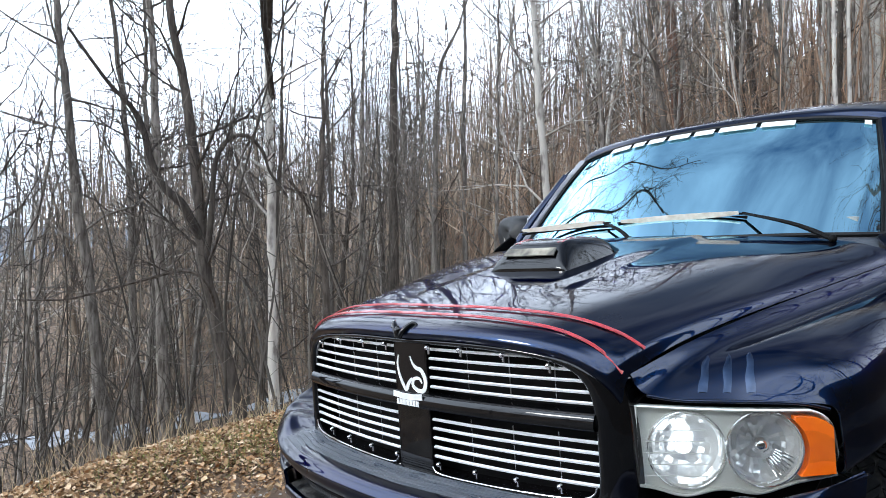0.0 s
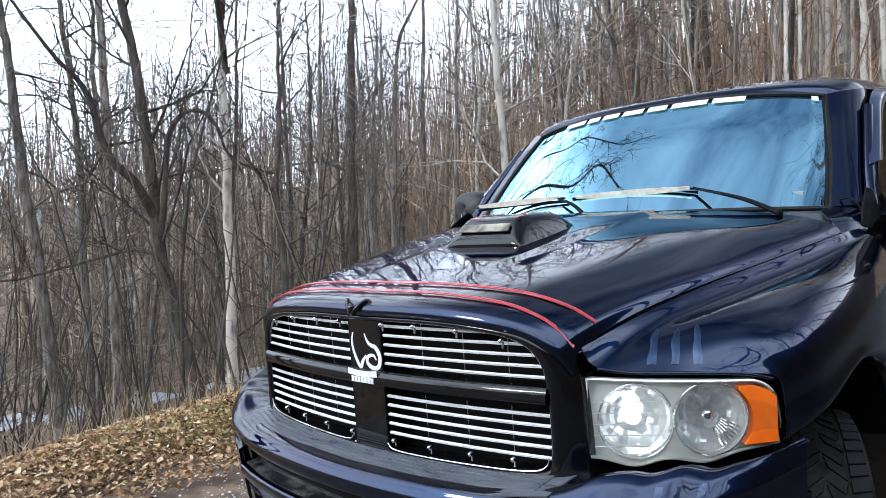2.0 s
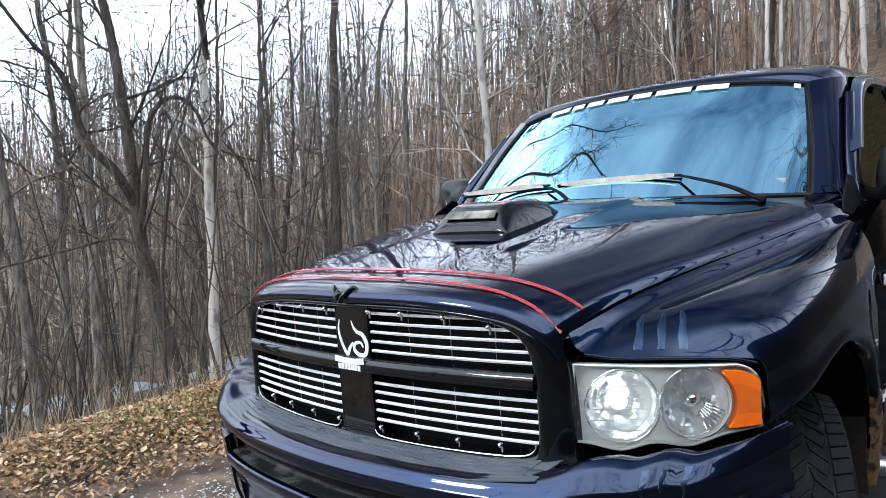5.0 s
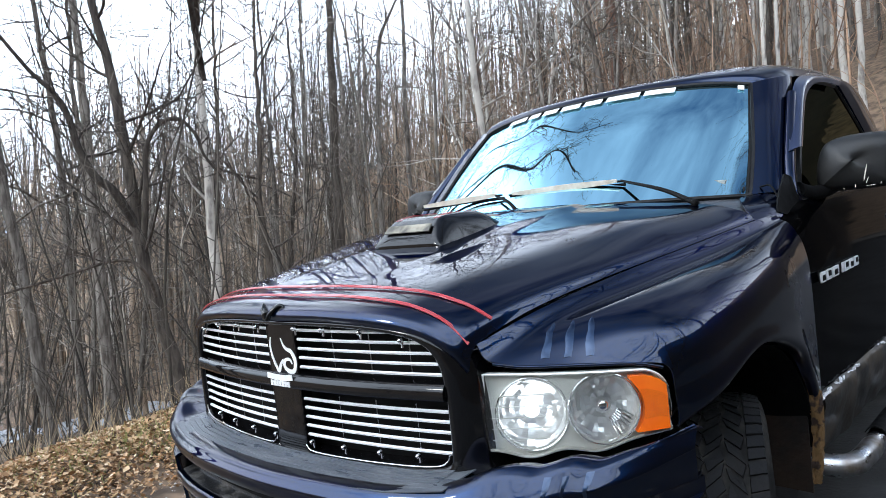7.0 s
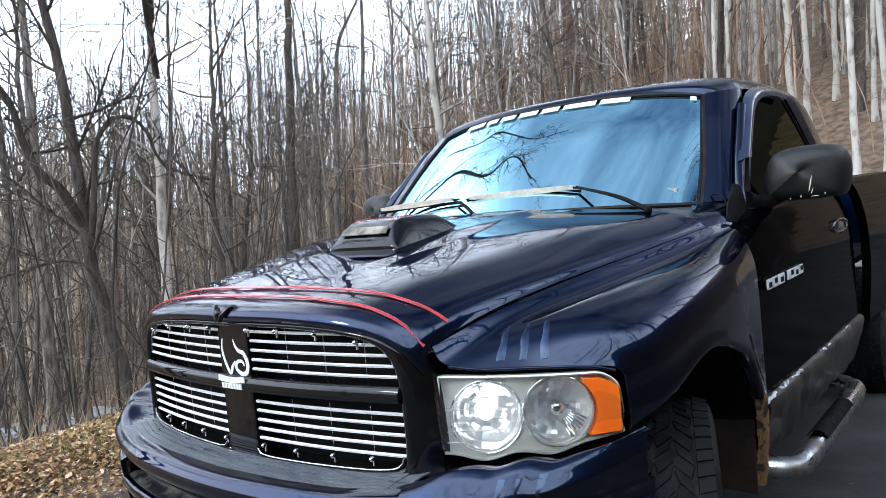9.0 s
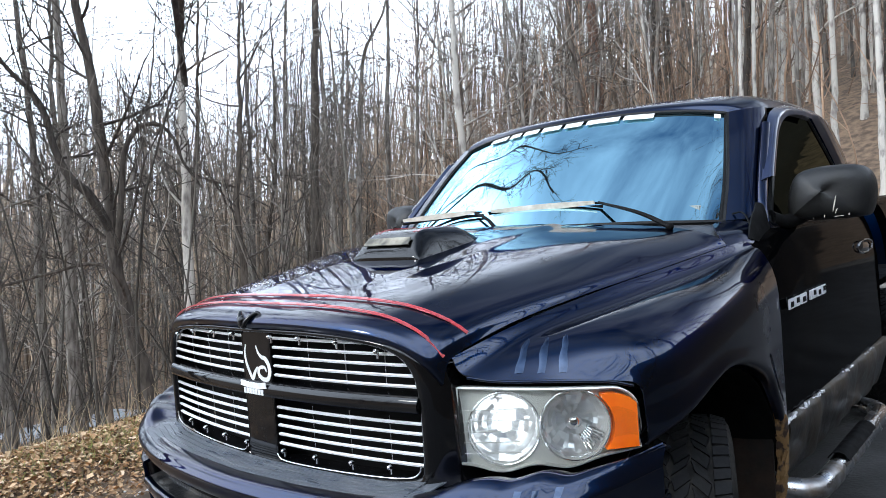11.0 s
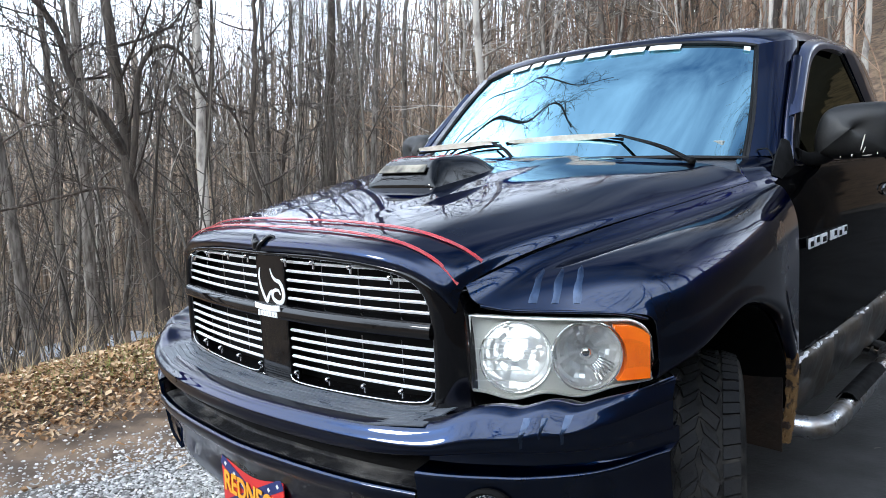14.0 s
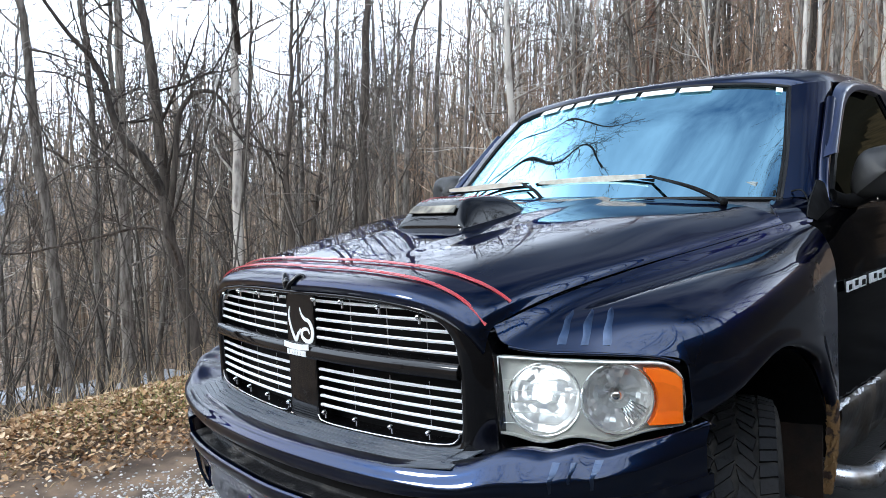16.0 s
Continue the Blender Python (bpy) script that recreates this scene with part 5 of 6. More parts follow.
class Wood:
    """Collects tapered tubes, many of one kind at once, and makes one mesh of them."""

    def __init__(self):
        self.verts, self.quads, self.count = [], [], 0

    def add(self, paths, radii, sides):
        p, r = np.asarray(paths, float), np.asarray(radii, float)
        if p.ndim == 2:
            p, r = p[None], np.broadcast_to(r, p.shape[:1])[None]
        m, n = p.shape[:2]
        t = np.gradient(p, axis=1)
        t /= np.maximum(np.linalg.norm(t, axis=2, keepdims=True), 1e-9)
        ref = np.where((np.abs(t[..., 2]).mean(1) < 0.8)[:, None, None], (0.0, 0.0, 1.0), (1.0, 0.0, 0.0))
        a = np.cross(t, np.broadcast_to(ref, t.shape))
        a /= np.maximum(np.linalg.norm(a, axis=2, keepdims=True), 1e-9)
        b = np.cross(t, a)
        ang = np.arange(sides) * 2 * math.pi / sides
        ring = p[:, :, None] + r[:, :, None, None] * (np.cos(ang)[None, None, :, None] * a[:, :, None] + np.sin(ang)[None, None, :, None] * b[:, :, None])
        k = np.arange(m)[:, None, None] * n * sides + np.arange(n - 1)[None, :, None] * sides
        j, j2 = np.arange(sides)[None, None], (np.arange(sides) + 1)[None, None] % sides
        q = np.stack([k + j, k + j + sides, k + j2 + sides, k + j2], -1).reshape(-1, 4) + self.count
        self.verts.append(ring.reshape(-1, 3))
        self.quads.append(q)
        self.count += m * n * sides

    def make(self, name, material, parent=None, label="", category="", kind=""):
        v, q = np.vstack(self.verts), np.vstack(self.quads)
        ob = arrays(name, v, np.full(len(q), 4), q.ravel(), material, label, category, kind)
        ob.parent = parent
        return ob


def limb(rng, start, way, length, r0, r1, n, bend, lift):
    """Random crooked limbs, one for each row of start."""
    p, d = np.atleast_2d(np.array(start, float)), np.atleast_2d(np.array(way, float))
    m = len(p)
    d = d / np.linalg.norm(d, axis=1, keepdims=True)
    length = np.broadcast_to(length, m)[:, None]
    pts = [p]
    for _ in range(n):
        d = d + rng.normal(0, bend, (m, 3)) + np.array((0, 0, lift))
        d = d / np.linalg.norm(d, axis=1, keepdims=True)
        p = p + d * length / n
        pts.append(p)
    s = np.linspace(0, 1, n + 1)[None]
    return np.stack(pts, 1), np.broadcast_to(r0, m)[:, None] * (1 - s) + np.broadcast_to(r1, m)[:, None] * s


def limbs(rng, wood, paths, radii, h0, count, reach, sub=4, twig=3, lift=0.06, sides=4, fine=1.0, seg=(5, 3, 2), bough=0.026):
    """Boughs from trunks (m, n, 3) above the part h0 of them, with side branches and twigs."""
    m, n = paths.shape[0], paths.shape[1] - 1
    w = h0 + (0.97 - h0) * (np.arange(count)[None] + rng.random((m, count))) / count
    i = np.minimum((w * n).astype(int), n - 1)
    u = (w * n - i)[..., None]
    rows = np.arange(m)[:, None]
    s = (paths[rows, i] * (1 - u) + paths[rows, i + 1] * u).reshape(-1, 3)
    rt = (radii[rows, i]).ravel()
    a = rng.random(len(s)) * 2 * math.pi
    way = np.stack([np.cos(a), np.sin(a), 0.15 + 1.1 * rng.random(len(s))], 1)
    ln = (np.broadcast_to(reach, m)[:, None] * (1.15 - 0.75 * w) * (0.5 + 0.8 * rng.random((m, count)))).ravel()
    p1, r1 = limb(rng, s, way, ln, np.minimum(rt * 0.36, bough) + 0.004 * fine, 0.004 * fine, seg[0], 0.2, lift)
    wood.add(p1, r1, sides)
    for depth, (k, share, rad, cuts) in enumerate(((sub, (0.35, 0.65), 0.0075 * fine, seg[1]), (twig, (0.35, 0.75), 0.0045 * fine, seg[2]))):
        if not k:
            break
        m1, n1 = len(p1), p1.shape[1] - 1
        j = rng.integers(1, n1 + 1, (m1, k))
        rows = np.arange(m1)[:, None]
        st = p1[rows, j].reshape(-1, 3)
        dr = (p1[rows, j] - p1[rows, j - 1])
        dr = (dr / np.linalg.norm(dr, axis=2, keepdims=True) + rng.normal(0, 0.6, dr.shape)).reshape(-1, 3)
        l2 = (np.repeat(ln[:, None], k, 1) * rng.uniform(*share, (m1, k))).ravel()
        ra = np.minimum(np.maximum(r1[rows, j].ravel() * 0.6, rad * 0.6), 0.02)
        p1, r1 = limb(rng, st, dr, l2, ra, rad * 0.55, cuts, 0.22, lift)
        ln = l2
        wood.add(p1, r1, 3)


def ground():
    s = np.sinh(np.linspace(-6.9, 6.9, 260)) * 1.3
    X, Y = np.meshgrid(s - 3.0, s + 1.5, indexing="ij")
    g = np.stack([X, Y, land(X, Y)], 2)
    near = np.hypot(X, Y) < 20
    g[..., 2] += (np.random.rand(*X.shape) - 0.5) * 0.02 * near
    n = g.shape[0]
    ob = build("ground", g.reshape(-1, 3), grid_faces(n, n, 0, False), GROUND, None, "", sharp=180)
    tagged(ob, "leaf-covered forest floor falling away from the drive", "ground", kind="structure")


ground()


def drive():
    xs, ys = np.linspace(-2.0, 4.6, 70), np.linspace(-9, 13, 140)
    X, Y = np.meshgrid(xs, ys, indexing="ij")
    wob = 0.22 * np.sin(Y * 0.9) + 0.13 * np.sin(Y * 2.3 + 1) + 0.06 * np.sin(Y * 5.1)
    X = X + wob * (1 - (X + 2.0) / 6.6)
    Z = land(X, Y) + 0.030 - 0.09 * np.exp(-((X + 2.0 - wob) / 0.30) ** 2)
    Z += (np.random.rand(*X.shape) - 0.5) * 0.012 + 0.015 * np.sin(3 * X + 1) * np.sin(2.2 * Y)
    v, f = shell(np.stack([X, Y, Z], 2), 0.05)
    ob = build("road", v, f, DRIVE, None, "", sharp=180)
    tagged(ob, "dirt and gravel drive under the truck", "drive", kind="structure")


drive()


# darker sheet over the drive: shade and dark dirt together in one colour
DARK_STRIP = mat("dark dirt with shade", (0.055, 0.054, 0.053), 0.8, other=(0.028, 0.027, 0.026), scale=3, detail=12, bump=0.5, bump_scale=50, rough2=0.95)


def dark_strip():
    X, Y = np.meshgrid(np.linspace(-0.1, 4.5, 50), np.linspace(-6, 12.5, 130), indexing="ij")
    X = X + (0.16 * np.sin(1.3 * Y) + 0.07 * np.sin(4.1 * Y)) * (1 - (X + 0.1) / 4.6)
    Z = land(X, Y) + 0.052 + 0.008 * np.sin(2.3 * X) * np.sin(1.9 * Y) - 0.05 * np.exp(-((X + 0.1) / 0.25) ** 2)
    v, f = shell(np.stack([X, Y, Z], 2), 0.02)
    tagged(build("pavement", v, f, DARK_STRIP, None, "", sharp=180), "dark dirt strip beside the truck, shade in its colour", "drive", kind="structure")


dark_strip()

# bank out of view, added dark so the truck's side reflects dark
DARK_EARTH = mat("dark earth of the unseen bank", (0.018, 0.014, 0.010), 0.95, other=(0.034, 0.025, 0.017), scale=2.5, detail=10, bump=0.8, bump_scale=8)


def unseen_bank():
    X, Y = np.meshgrid(np.linspace(4.3, 24, 60), np.linspace(-14, 40, 160), indexing="ij")
    X = X + 0.15 * np.sin(1.9 * Y) + 0.1 * np.sin(4.3 * Y + X)
    g = np.stack([X, Y, land(X, Y) + 0.07 - 0.12 * (X < 4.6)], 2)
    v, f = shell(g, 0.05)
    tagged(build("bank", v, f, DARK_EARTH, None, "", sharp=180), "unseen dark bank added across the drive to darken reflections", "bank", kind="structure")


unseen_bank()


def creek():
    """A strip of thin grey ice along the bottom of the hollow."""
    line = spline([(-40.0, 3.0), (-33.0, 6.2), (-28.0, 8.2), (-25.0, 10.0), (-21.0, 13.5)], 40)
    t = np.gradient(line, axis=0)
    n = np.stack([-t[:, 1], t[:, 0]], 1) / np.linalg.norm(t, axis=1, keepdims=True)
    rows = []
    for w in np.linspace(-1, 1, 9):
        p = line + n * w * (0.55 + 0.35 * np.sin(0.9 * np.arange(40)))[:, None]
        rows.append(np.stack([p[:, 0], p[:, 1], land(p[:, 0], p[:, 1]) + 0.06], 1))
    v, f = shell(np.array(rows), 0.03, flip=True)
    tagged(build("water", v, f, SNOW, None, "", sharp=180), "strip of thin grey ice in the hollow", "creek", kind="structure")


creek()


def far_ridge():
    rng = np.random.default_rng(5)
    az = np.radians(np.linspace(30, 125, 90))
    h = 95 + 22 * np.sin(az * 5.3) + 12 * np.sin(az * 11 + 1) + rng.normal(0, 2.5, len(az))
    rows = []
    for w, r in ((-0.9, 1500), (0.2, 1560), (0.7, 1620), (1.0, 1700), (0.4, 1800)):
        rows.append([(-r * math.sin(a), r * math.cos(a), hh * w) for a, hh in zip(az, h)])
    v, f = shell(np.array(rows), 5.0)
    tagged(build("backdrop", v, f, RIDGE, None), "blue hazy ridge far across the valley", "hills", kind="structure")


far_ridge()


# ---- bare trees ----
def tree(seed, points, dia, height, bark, label, h0=0.25, count=24, reach=2.8, sub=5, twig=4, extra=(), bough=0.026):
    """A bare tree whose trunk runs through points and then on up to height."""
    rng = np.random.default_rng(seed)
    pts = [np.array(p, float) for p in sorted(points, key=lambda p: p[2])]
    base = pts[0].copy()
    ground_z = float(land(base[0], base[1])) - 0.15
    if base[2] > ground_z + 0.3:
        d = pts[1] - pts[0]
        base = base - d / max(d[2], 0.2) * (base[2] - ground_z) * 0.4
        base[2] = ground_z
        pts = [base] + pts
    d = pts[-1] - pts[-2]
    d = d / np.linalg.norm(d)
    top = ground_z + height
    while pts[-1][2] < top - 0.5:
        d = d * 0.8 + np.array((0, 0, 0.2)) + rng.normal(0, 0.055, 3)
        d /= np.linalg.norm(d)
        pts.append(pts[-1] + d * 1.3)
    path = spline(np.array(pts), 4 * len(pts))
    path[1:-1, :2] += rng.normal(0, 0.014, (len(path) - 2, 2))
    hh = np.clip((path[:, 2] - ground_z) / height, 0, 1)
    radii = dia / 2 * (1.0 - 0.86 * hh ** 1.1) + dia * 0.3 * np.exp(-hh * height / 0.35)
    ob = tagged(new("tree"), label, "tree", "bare trees round the drive")
    off = path[0].copy()
    ob.matrix_world = Matrix.Translation(Vector(off))
    trunk = Wood()
    trunk.add(path - off, radii, 7)
    trunk.make("trunk", bark, ob)
    crown = Wood()
    limbs(rng, crown, (path - off)[None], radii[None], h0, count, reach, sub, twig, sides=3, fine=1.45 if bough < 0.03 else 1.8, seg=(5, 3, 1), bough=bough)
    for pts2, r, n in extra:
        q = spline(np.array(pts2) - off, 5 * len(pts2))
        rr = np.linspace(r, r * 0.3, len(q))
        bough_wood = Wood()
        bough_wood.add(q, rr, 7)
        limbs(rng, bough_wood, q[None], rr[None], 0.35, n, 0.8 + 0.03 * n, 5, 3, sides=3, fine=1.3, seg=(5, 3, 1))
        # dark even on the pale tree: the silhouette against the sky is in the colour
        bough_wood.make("bough", BARK_DARK, ob, "dark crooked bough")
    crown.make("crown", bark, ob)
    return ob


GREY, PALE, DARK = "tall bare grey-barked tree on the bank", "slender pale-barked bare tree with dark knots", "bare dark-barked tree with crooked boughs"
BOUGH_A = [(-10.15, 4.15, 1.9), (-10.1, 3.8, 2.45), (-10.21, 3.53, 2.74), (-10.28, 3.34, 3.18), (-10.32, 3.23, 3.67), (-10.38, 3.07, 4.01), (-10.5, 2.72, 4.41), (-10.7, 2.2, 5.2)]
BOUGH_B = [(-10.13, 4.2, 1.4), (-9.95, 4.2, 2.0), (-9.91, 4.22, 2.45), (-9.89, 4.27, 3.19), (-9.79, 4.47, 3.58), (-9.65, 4.74, 3.64), (-9.53, 4.96, 3.37), (-9.48, 5.06, 3.04), (-9.3, 5.3, 2.6)]
BOUGH_C = [(-10.06, 4.4, 0.6), (-9.76, 4.06, 1.15), (-9.9, 3.75, 1.36), (-10.14, 3.15, 1.21), (-10.36, 2.49, 1.02), (-10.48, 2.07, 0.93), (-10.7, 1.4, 0.95)]
tree(1, [(-12.81, 2.66, 5.75), (-12.77, 2.8, 4.57), (-12.71, 3.0, 2.47), (-12.63, 3.28, 0.14), (-12.56, 3.48, -1.93)], 0.27, 15, BARK_GREY, GREY)
tree(2, [(-14.43, 4.2, 6.53), (-14.35, 4.44, 4.2), (-14.3, 4.57, 1.25), (-14.28, 4.65, -1.95)], 0.22, 16, BARK_GREY, GREY)
tree(3, [(-13.25, 4.52, 6.32), (-13.21, 4.64, 3.51), (-13.18, 4.72, 0.68), (-13.15, 4.78, -1.93)], 0.28, 17, BARK_GREY, GREY)
tree(4, [(-10.34, 3.74, 5.41), (-10.23, 4.0, 3.76), (-10.17, 4.13, 2.37), (-10.13, 4.22, 1.33), (-10.02, 4.45, 0.2), (-9.88, 4.73, -1.15)], 0.27, 14, BARK_DARK, DARK, extra=[
    (BOUGH_A, 0.085, 9), (BOUGH_B, 0.06, 8), (BOUGH_C, 0.035, 8)])
tree(5, [(-10.54, 5.62, 5.92), (-10.51, 5.67, 3.32), (-10.48, 5.72, 1.23), (-10.48, 5.72, -0.86)], 0.23, 16, BARK_PALE, PALE, extra=[([(-10.53, 5.63, 5.6), (-9.5, 5.2, 6.7), (-8.4, 5.6, 7.3), (-7.2, 4.9, 8.6), (-6.3, 4.9, 9.0), (-5.2, 3.7, 10.1), (-4.0, 3.6, 10.4)], 0.075, 26), ([(-10.5, 5.7, 4.6), (-9.0, 4.6, 6.6), (-7.4, 4.0, 7.6), (-6.2, 3.0, 8.9), (-5.2, 3.0, 9.1), (-4.3, 2.1, 9.6)], 0.06, 26)])
tree(6, [(-14.94, 9.91, 8.06), (-14.88, 10.01, 5.02), (-14.85, 10.05, 1.66)], 0.18, 13, BARK_GREY, GREY)
tree(7, [(-15.89, 12.03, 8.81), (-15.94, 11.97, 5.42), (-15.93, 11.98, 1.7)], 0.20, 14, BARK_GREY, GREY)
tree(8, [(-12.25, 10.2, 7.47), (-12.29, 10.13, 4.68), (-12.29, 10.14, 1.61)], 0.30, 17, BARK_DARK, "tall straight bare tree with dark bark", h0=0.45, reach=3.6, bough=0.06)
tree(9, [(-13.3, 13.51, 8.54), (-13.7, 13.09, 7.06), (-13.81, 12.97, 3.63), (-13.84, 12.93, 1.67)], 0.24, 13, BARK_GREY, GREY)
tree(10, [(-12.47, 12.92, 8.19), (-12.53, 12.87, 5.07), (-12.51, 12.89, 2.26)], 0.18, 16, BARK_GREY, GREY, h0=0.4, reach=3.6, bough=0.05)
tree(11, [(-10.95, 21.52, 9.93), (-10.85, 21.58, 8.15), (-10.81, 21.6, 6.38)], 0.50, 19, BARK_RED, "thick bare tree with reddish bark", h0=0.3, count=30, reach=6.0, bough=0.09)
tree(12, [(-5.84, 27.84, 10.23), (-5.95, 27.81, 7.17)], 0.34, 17, BARK_PALE, PALE, h0=0.3, reach=4.5, bough=0.07)
tree(13, [(-14.15, 16.83, 9.57), (-13.95, 17.0, 6.75), (-14.04, 16.93, 4.51)], 0.16, 14, BARK_PALE, PALE)
tree(14, [(-13.44, 17.43, 8.79), (-13.39, 17.47, 5.05)], 0.16, 14, BARK_PALE, PALE)



tree(15, [(-6.2, -1.6, -1.6), (-6.0, -1.5, 2.0), (-5.7, -1.3, 5.0)], 0.34, 13, BARK_DARK, DARK, h0=0.3, count=20, reach=4.6)
tree(16, [(-7.6, -2.6, -2.4), (-7.7, -2.7, 2.0), (-7.7, -2.8, 5.0)], 0.26, 15, BARK_GREY, GREY, h0=0.45, count=18, reach=3.6)

tree(17, [(6.6, 4.8, 1.5), (6.5, 4.7, 5.0), (6.2, 4.4, 7.0)], 0.34, 13, BARK_DARK, DARK, h0=0.3, count=20, reach=4.6)
tree(18, [(7.8, 1.2, 2.2), (7.7, 1.3, 5.0), (7.5, 1.3, 8.0)], 0.28, 14, BARK_DARK, DARK, h0=0.3, count=20, reach=4.2)


tree(19, [(3.9, 11.6, 0.6), (3.8, 11.4, 5.0), (3.4, 11.1, 8.0)], 0.36, 14, BARK_DARK, DARK, h0=0.3, count=26, reach=4.2, bough=0.06)


def woods():
    """More bare trees: those near stand apart, those far off are one thicket."""
    rng = np.random.default_rng(40)
    taken = [(-10.3, 4.0), (-10.5, 5.7), (-12.7, 3.0), (-12.3, 10.1)]
    made = 0
    while made < 313:
        az, far = (radians(rng.uniform(-8, 92)), rng.uniform(11, 46)) if made < 135 else (radians(rng.uniform(2, 34)), rng.uniform(17, 40)) if made < 185 else (radians(rng.uniform(-4, 16)), rng.uniform(20, 50)) if made < 300 else (radians(rng.uniform(0, 15)), rng.uniform(14.5, 23))
        x, y = -far * math.sin(az), far * math.cos(az)
        if x > -6 and y < (16 if made < 300 else 13.8) or any((x - a) ** 2 + (y - b) ** 2 < (0.9 if made < 185 else 0.12) for a, b in taken):
            continue
        taken.append((x, y))
        z = float(land(x, y))
        lean = rng.normal(0, 0.06 if made < 185 else 0.025, 2)
        h = rng.uniform(9, 15)
        pts = [(x, y, z - 0.1), (x + lean[0] * 2, y + lean[1] * 2, z + 2), (x + lean[0] * 5, y + lean[1] * 5, z + 5)]
        bark, label = ((BARK_GREY, GREY), (BARK_PALE, PALE), (BARK_DARK, DARK), (BARK_GREY, GREY))[made % 4]
        if made >= 185 and made % 4:
            bark, label = BARK_PALE, PALE
        rich = made < 135 and far < 26
        tree(100 + made, pts, rng.uniform(0.09, 0.22 if made < 185 else 0.17), h, bark, label, h0=0.12 if made < 185 else 0.35, count=26 if rich else 18 if made < 185 else 12, reach=2.9 if made < 185 else 2.2, sub=5 if rich else 4 if made < 185 else 3, twig=3 if rich else 2 if made < 185 else 0)
        made += 1


woods()


def thicket():
    rng = np.random.default_rng(77)
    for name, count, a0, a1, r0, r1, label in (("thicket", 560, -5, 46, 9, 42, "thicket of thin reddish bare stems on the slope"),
                                               ("hollow_thicket", 480, 44, 100, 9, 36, "thicket of darker grey stems down in the hollow"),
                                               ("far_woods", 1350, -10, 100, 38, 120, "far bare woods on the hillside"),
                                               ("mid_woods", 420, 20, 75, 24, 56, "bare tree tops on the rising hillside"),
                                               # never in view: dark stems added to darken what the truck reflects
                                               ("bank_woods", 80, -215, -15, 8, 32, "unseen bare woods added across the drive and behind")):
        az = np.radians(rng.uniform(a0, a1, count))
        far = r0 + (r1 - r0) * rng.random(count) ** 0.8
        x, y = -far * np.sin(az), far * np.cos(az)
        keep = ~((x > bank_edge(y) - 0.6) & (x < 8) & (y < 15) & (y > -9)) if name != "bank_woods" else ~((x > -8) & (x < 5.2) & (y > -9) & (y < 20))
        x, y, far = x[keep], y[keep], far[keep]
        m = len(x)
        near = "thicket" in name
        h = rng.uniform(2.0, 10.5 if name == "hollow_thicket" else 8.5, m) if near else (rng.uniform(11, 16, m) if name == "mid_woods" else rng.uniform(9, 15, m))
        r = rng.uniform(0.010, 0.034, m) if near else rng.uniform(0.06, 0.14, m)
        start = np.stack([x, y, land(x, y) - 0.1], 1)
        way = np.stack([rng.normal(0, 0.13 if near else 0.05, m), rng.normal(0, 0.13 if near else 0.05, m), np.ones(m)], 1)
        wood = Wood()
        p, rr = limb(rng, start, way, h, r, 0.006, 6, 0.11 if near else 0.05, 0.05)
        wood.add(p, rr, 4)
        limbs(rng, wood, p, rr, 0.22, 12 if name == "bank_woods" else 6, 1.5 if near else 2.8, 3 if near else (5 if name == "bank_woods" else 2), 0, sides=3, fine=0.8 if near else 2.0, seg=(4, 2, 0) if near else (3, 2, 0))
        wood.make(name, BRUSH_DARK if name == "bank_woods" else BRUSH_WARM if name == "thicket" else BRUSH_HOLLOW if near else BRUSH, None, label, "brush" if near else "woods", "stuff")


thicket()


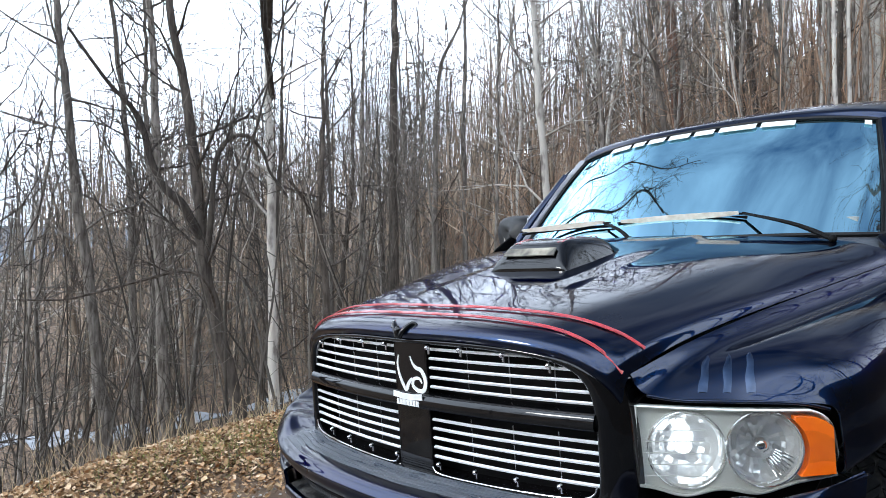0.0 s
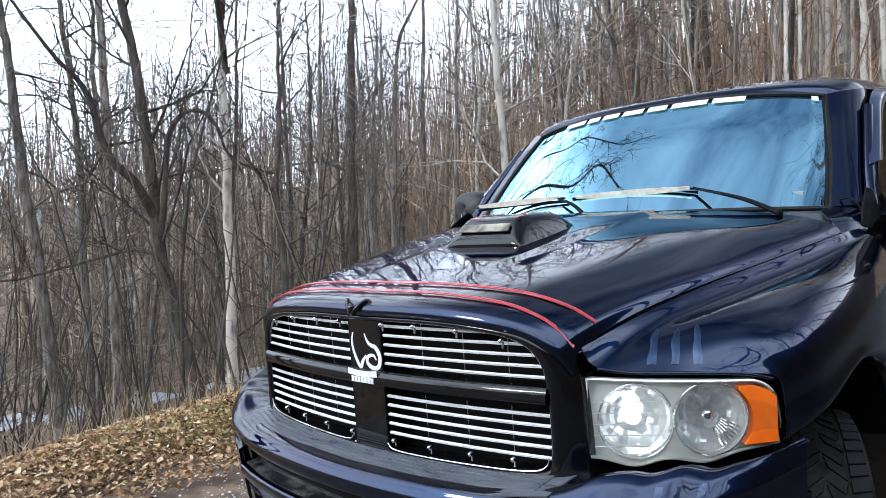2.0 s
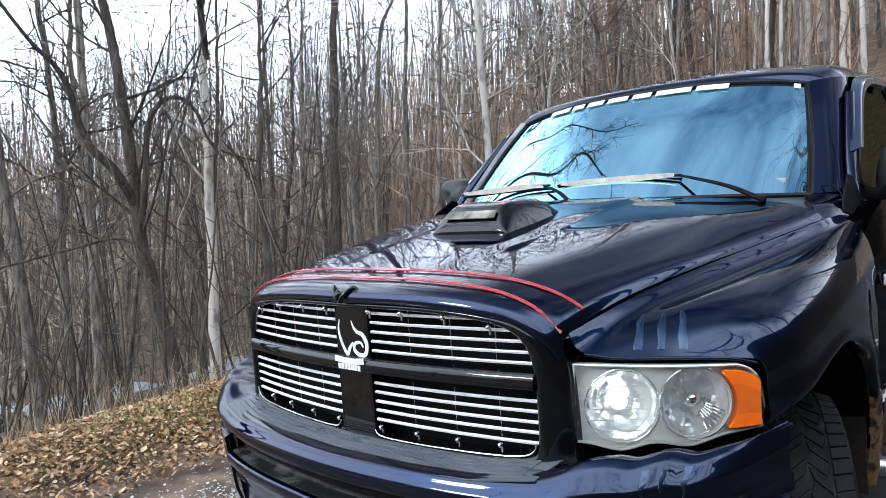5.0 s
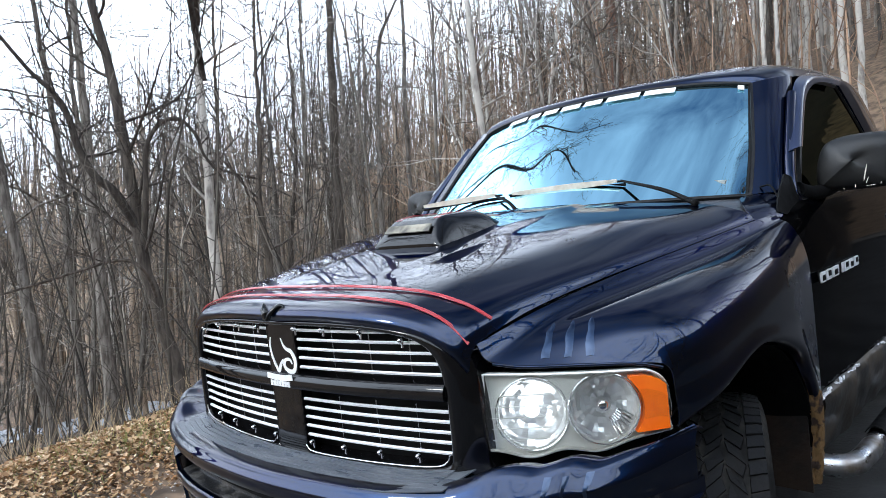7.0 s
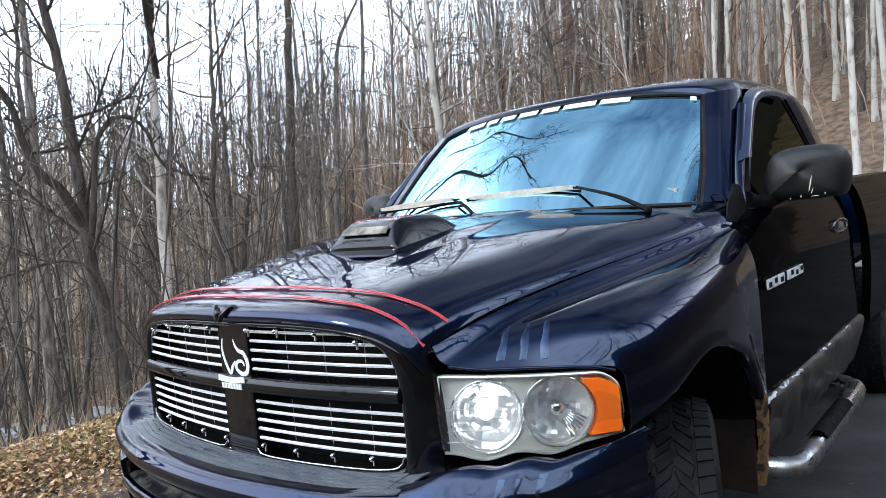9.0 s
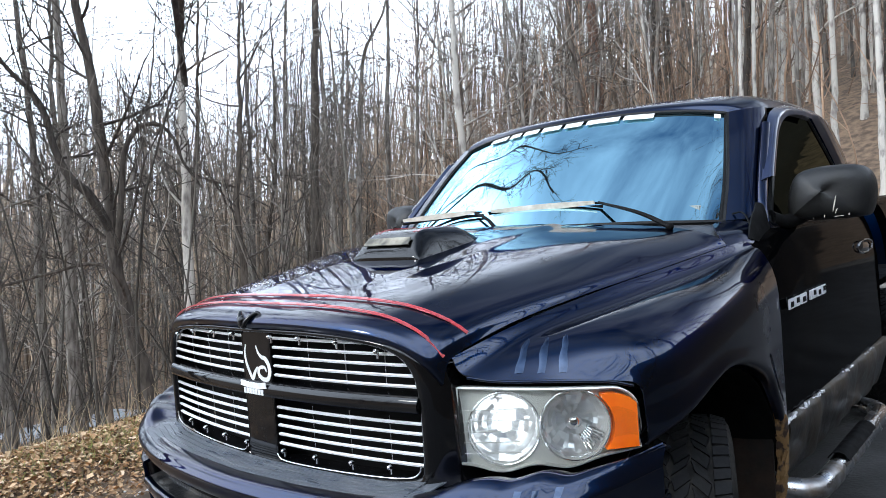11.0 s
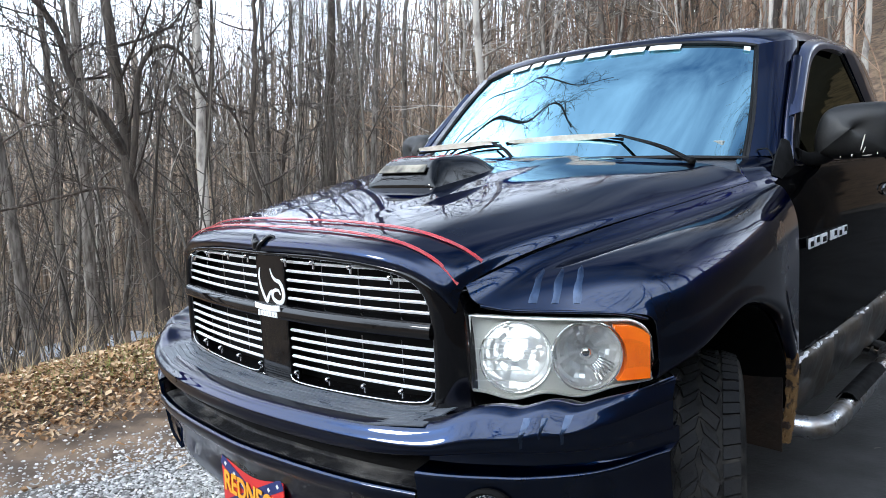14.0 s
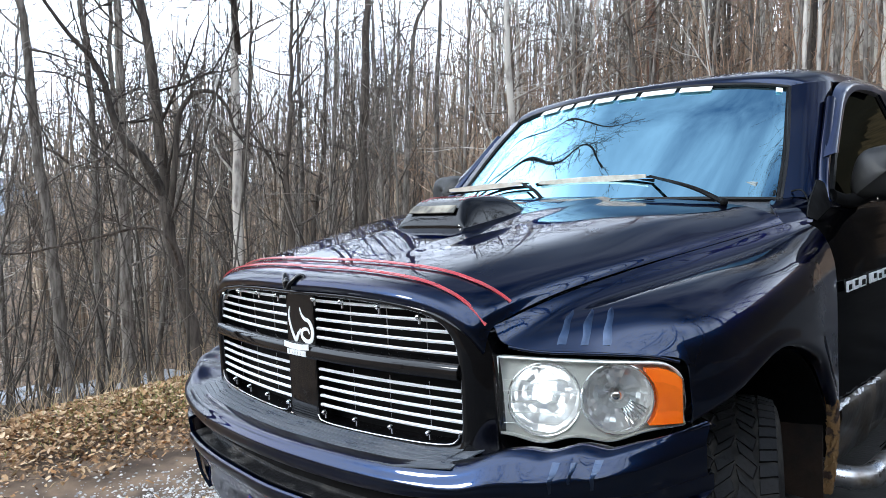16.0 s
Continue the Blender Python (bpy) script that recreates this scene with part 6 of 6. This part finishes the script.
# ---- leaves, grass, gravel ----
def scatter_leaves():
    rng = np.random.default_rng(9)
    x = np.concatenate([rng.uniform(-4.8, -2.0, 64000), rng.uniform(-2.7, 0.5, 900), rng.uniform(-7.5, -4.0, 5000)])
    y = np.concatenate([rng.uniform(-1.4, 4.5, 64000), rng.uniform(-2.0, 6.0, 900), rng.uniform(-4.0, 9.0, 5000)])
    edge = -2.50 + 0.22 * np.sin(y * 0.9) + 0.2 * np.sin(y * 2.3 + 1) + 0.25 * rng.normal(0, 1, len(x))
    keep = (x < edge) | (rng.random(len(x)) < 0.03) | ((np.arange(len(x)) >= 64000) & (np.arange(len(x)) < 64900))
    x, y = x[keep], y[keep]
    m = len(x)
    z = land(x, y) + 0.012 + 0.03 * rng.random(m) + np.where(x > -2.2, 0.025, 0)
    L = 0.007 + 0.018 * rng.random(m) ** 1.5
    W = L * rng.uniform(0.42, 0.8, m)
    # a leaf: a pointed oval round a sunken midrib, its edges curled
    shape = np.array([(-1, 0, 0.25), (-0.45, 0.85, 0.5), (0.3, 0.8, 0.35), (1, 0, 0.45), (0.35, -0.75, 0.6), (-0.4, -0.9, 0.3), (-0.05, 0, -0.12)])
    v = shape[None] * np.stack([L, W, W * rng.uniform(0.2, 1.3, m)], 1)[:, None]
    v[..., 2] += rng.normal(0, 0.25, (m, 7)) * W[:, None]
    a, tx, ty = rng.random(m) * 6.283, rng.normal(0, 0.36, m), rng.normal(0, 0.36, m)
    ca, sa = np.cos(a)[:, None], np.sin(a)[:, None]
    X, Y, Z = v[..., 0], v[..., 1], v[..., 2]
    X, Y = X * ca - Y * sa, X * sa + Y * ca
    Z = Z + X * tx[:, None] + Y * ty[:, None]
    P = np.stack([X + x[:, None], Y + y[:, None], Z + z[:, None]], 2).reshape(-1, 3)
    f = np.array([(0, 6, 1), (1, 6, 2), (2, 6, 3), (3, 6, 4), (4, 6, 5), (5, 6, 0)])
    q = (f[None] + 7 * np.arange(m)[:, None, None]).reshape(-1, 3)
    arrays("leaf_litter", P, np.full(len(q), 3), q.ravel(), LEAF, "deep litter of curled dead brown leaves on the bank", "leaves", "stuff", smooth=False)


scatter_leaves()


def scatter_grass():
    rng = np.random.default_rng(12)
    for name, material, n, label, cat in (("grass", GRASS, 1700, "thin green grass among the leaves", "grass"), ("straw", STRAW, 2600, "dry straw weeds along the bank edge", "weeds")):
        if name == "grass":
            cx, cy = rng.uniform(-3.6, -2.6, 26), rng.uniform(-0.6, 2.2, 26)
            cx[:14], cy[:14] = rng.normal(-3.05, 0.18, 14), rng.normal(1.0, 0.35, 14)
            k = rng.integers(0, 26, n)
            x, y = cx[k] + rng.normal(0, 0.16, n), cy[k] + rng.normal(0, 0.22, n)
            h = rng.uniform(0.03, 0.10, n)
        else:
            y = rng.uniform(-3.5, 8.5, n)
            x = bank_edge(y) + rng.normal(-0.25, 0.35, n)
            h = rng.uniform(0.08, 0.42, n)
        s = np.stack([x, y, land(x, y) - 0.01], 1)
        way = np.stack([rng.normal(0, 0.35, n), rng.normal(0, 0.35, n), np.ones(n)], 1)
        wood = Wood()
        p, r = limb(rng, s, way, h, 0.0028, 0.0008, 3, 0.18, -0.04)
        wood.add(p, r, 3)
        wood.make(name, material, None, label, cat, "stuff")


scatter_grass()


def gravel():
    rng = np.random.default_rng(15)
    n = 22000
    x = rng.normal(-0.95, 0.36, n)
    y = rng.normal(0.15, 0.50, n)
    k = n // 8
    x[:k], y[:k] = rng.uniform(-2.3, 0.6, k), rng.uniform(-1.5, 3.0, k)
    z = land(x, y) + 0.030 + 0.002 * rng.random(n)
    s = 0.003 + 0.008 * rng.random(n) ** 1.8
    o = np.array([(1, 0, 0), (0, 1, 0), (-1, 0, 0), (0, -1, 0), (0.55, 0.3, 0.5), (-0.3, 0.55, 0.55), (-0.55, -0.3, 0.45), (0.3, -0.55, 0.6)])
    v = o[None] * (s[:, None] * rng.uniform(0.7, 1.25, (n, 8)))[..., None]
    a = rng.random(n) * 6.283
    ca, sa = np.cos(a)[:, None], np.sin(a)[:, None]
    P = np.stack([v[..., 0] * ca - v[..., 1] * sa + x[:, None], v[..., 0] * sa + v[..., 1] * ca + y[:, None], v[..., 2] + z[:, None]], 2).reshape(-1, 3)
    f = np.array([(0, 1, 4), (1, 5, 4), (1, 2, 5), (2, 6, 5), (2, 3, 6), (3, 7, 6), (3, 0, 7), (0, 4, 7), (4, 5, 6), (4, 6, 7)])
    q = (f[None] + 8 * np.arange(n)[:, None, None]).reshape(-1, 3)
    arrays("gravel", P, np.full(len(q), 3), q.ravel(), STONE, "loose grey gravel on the drive", "gravel", "stuff", smooth=False)


gravel()


# nothing lies deeper than thing, part and sub-part
for ob in list(bpy.data.objects):
    while ob.parent and ob.parent.parent and ob.parent.parent.parent and ob.parent.matrix_basis == Matrix():
        ob.parent = ob.parent.parent
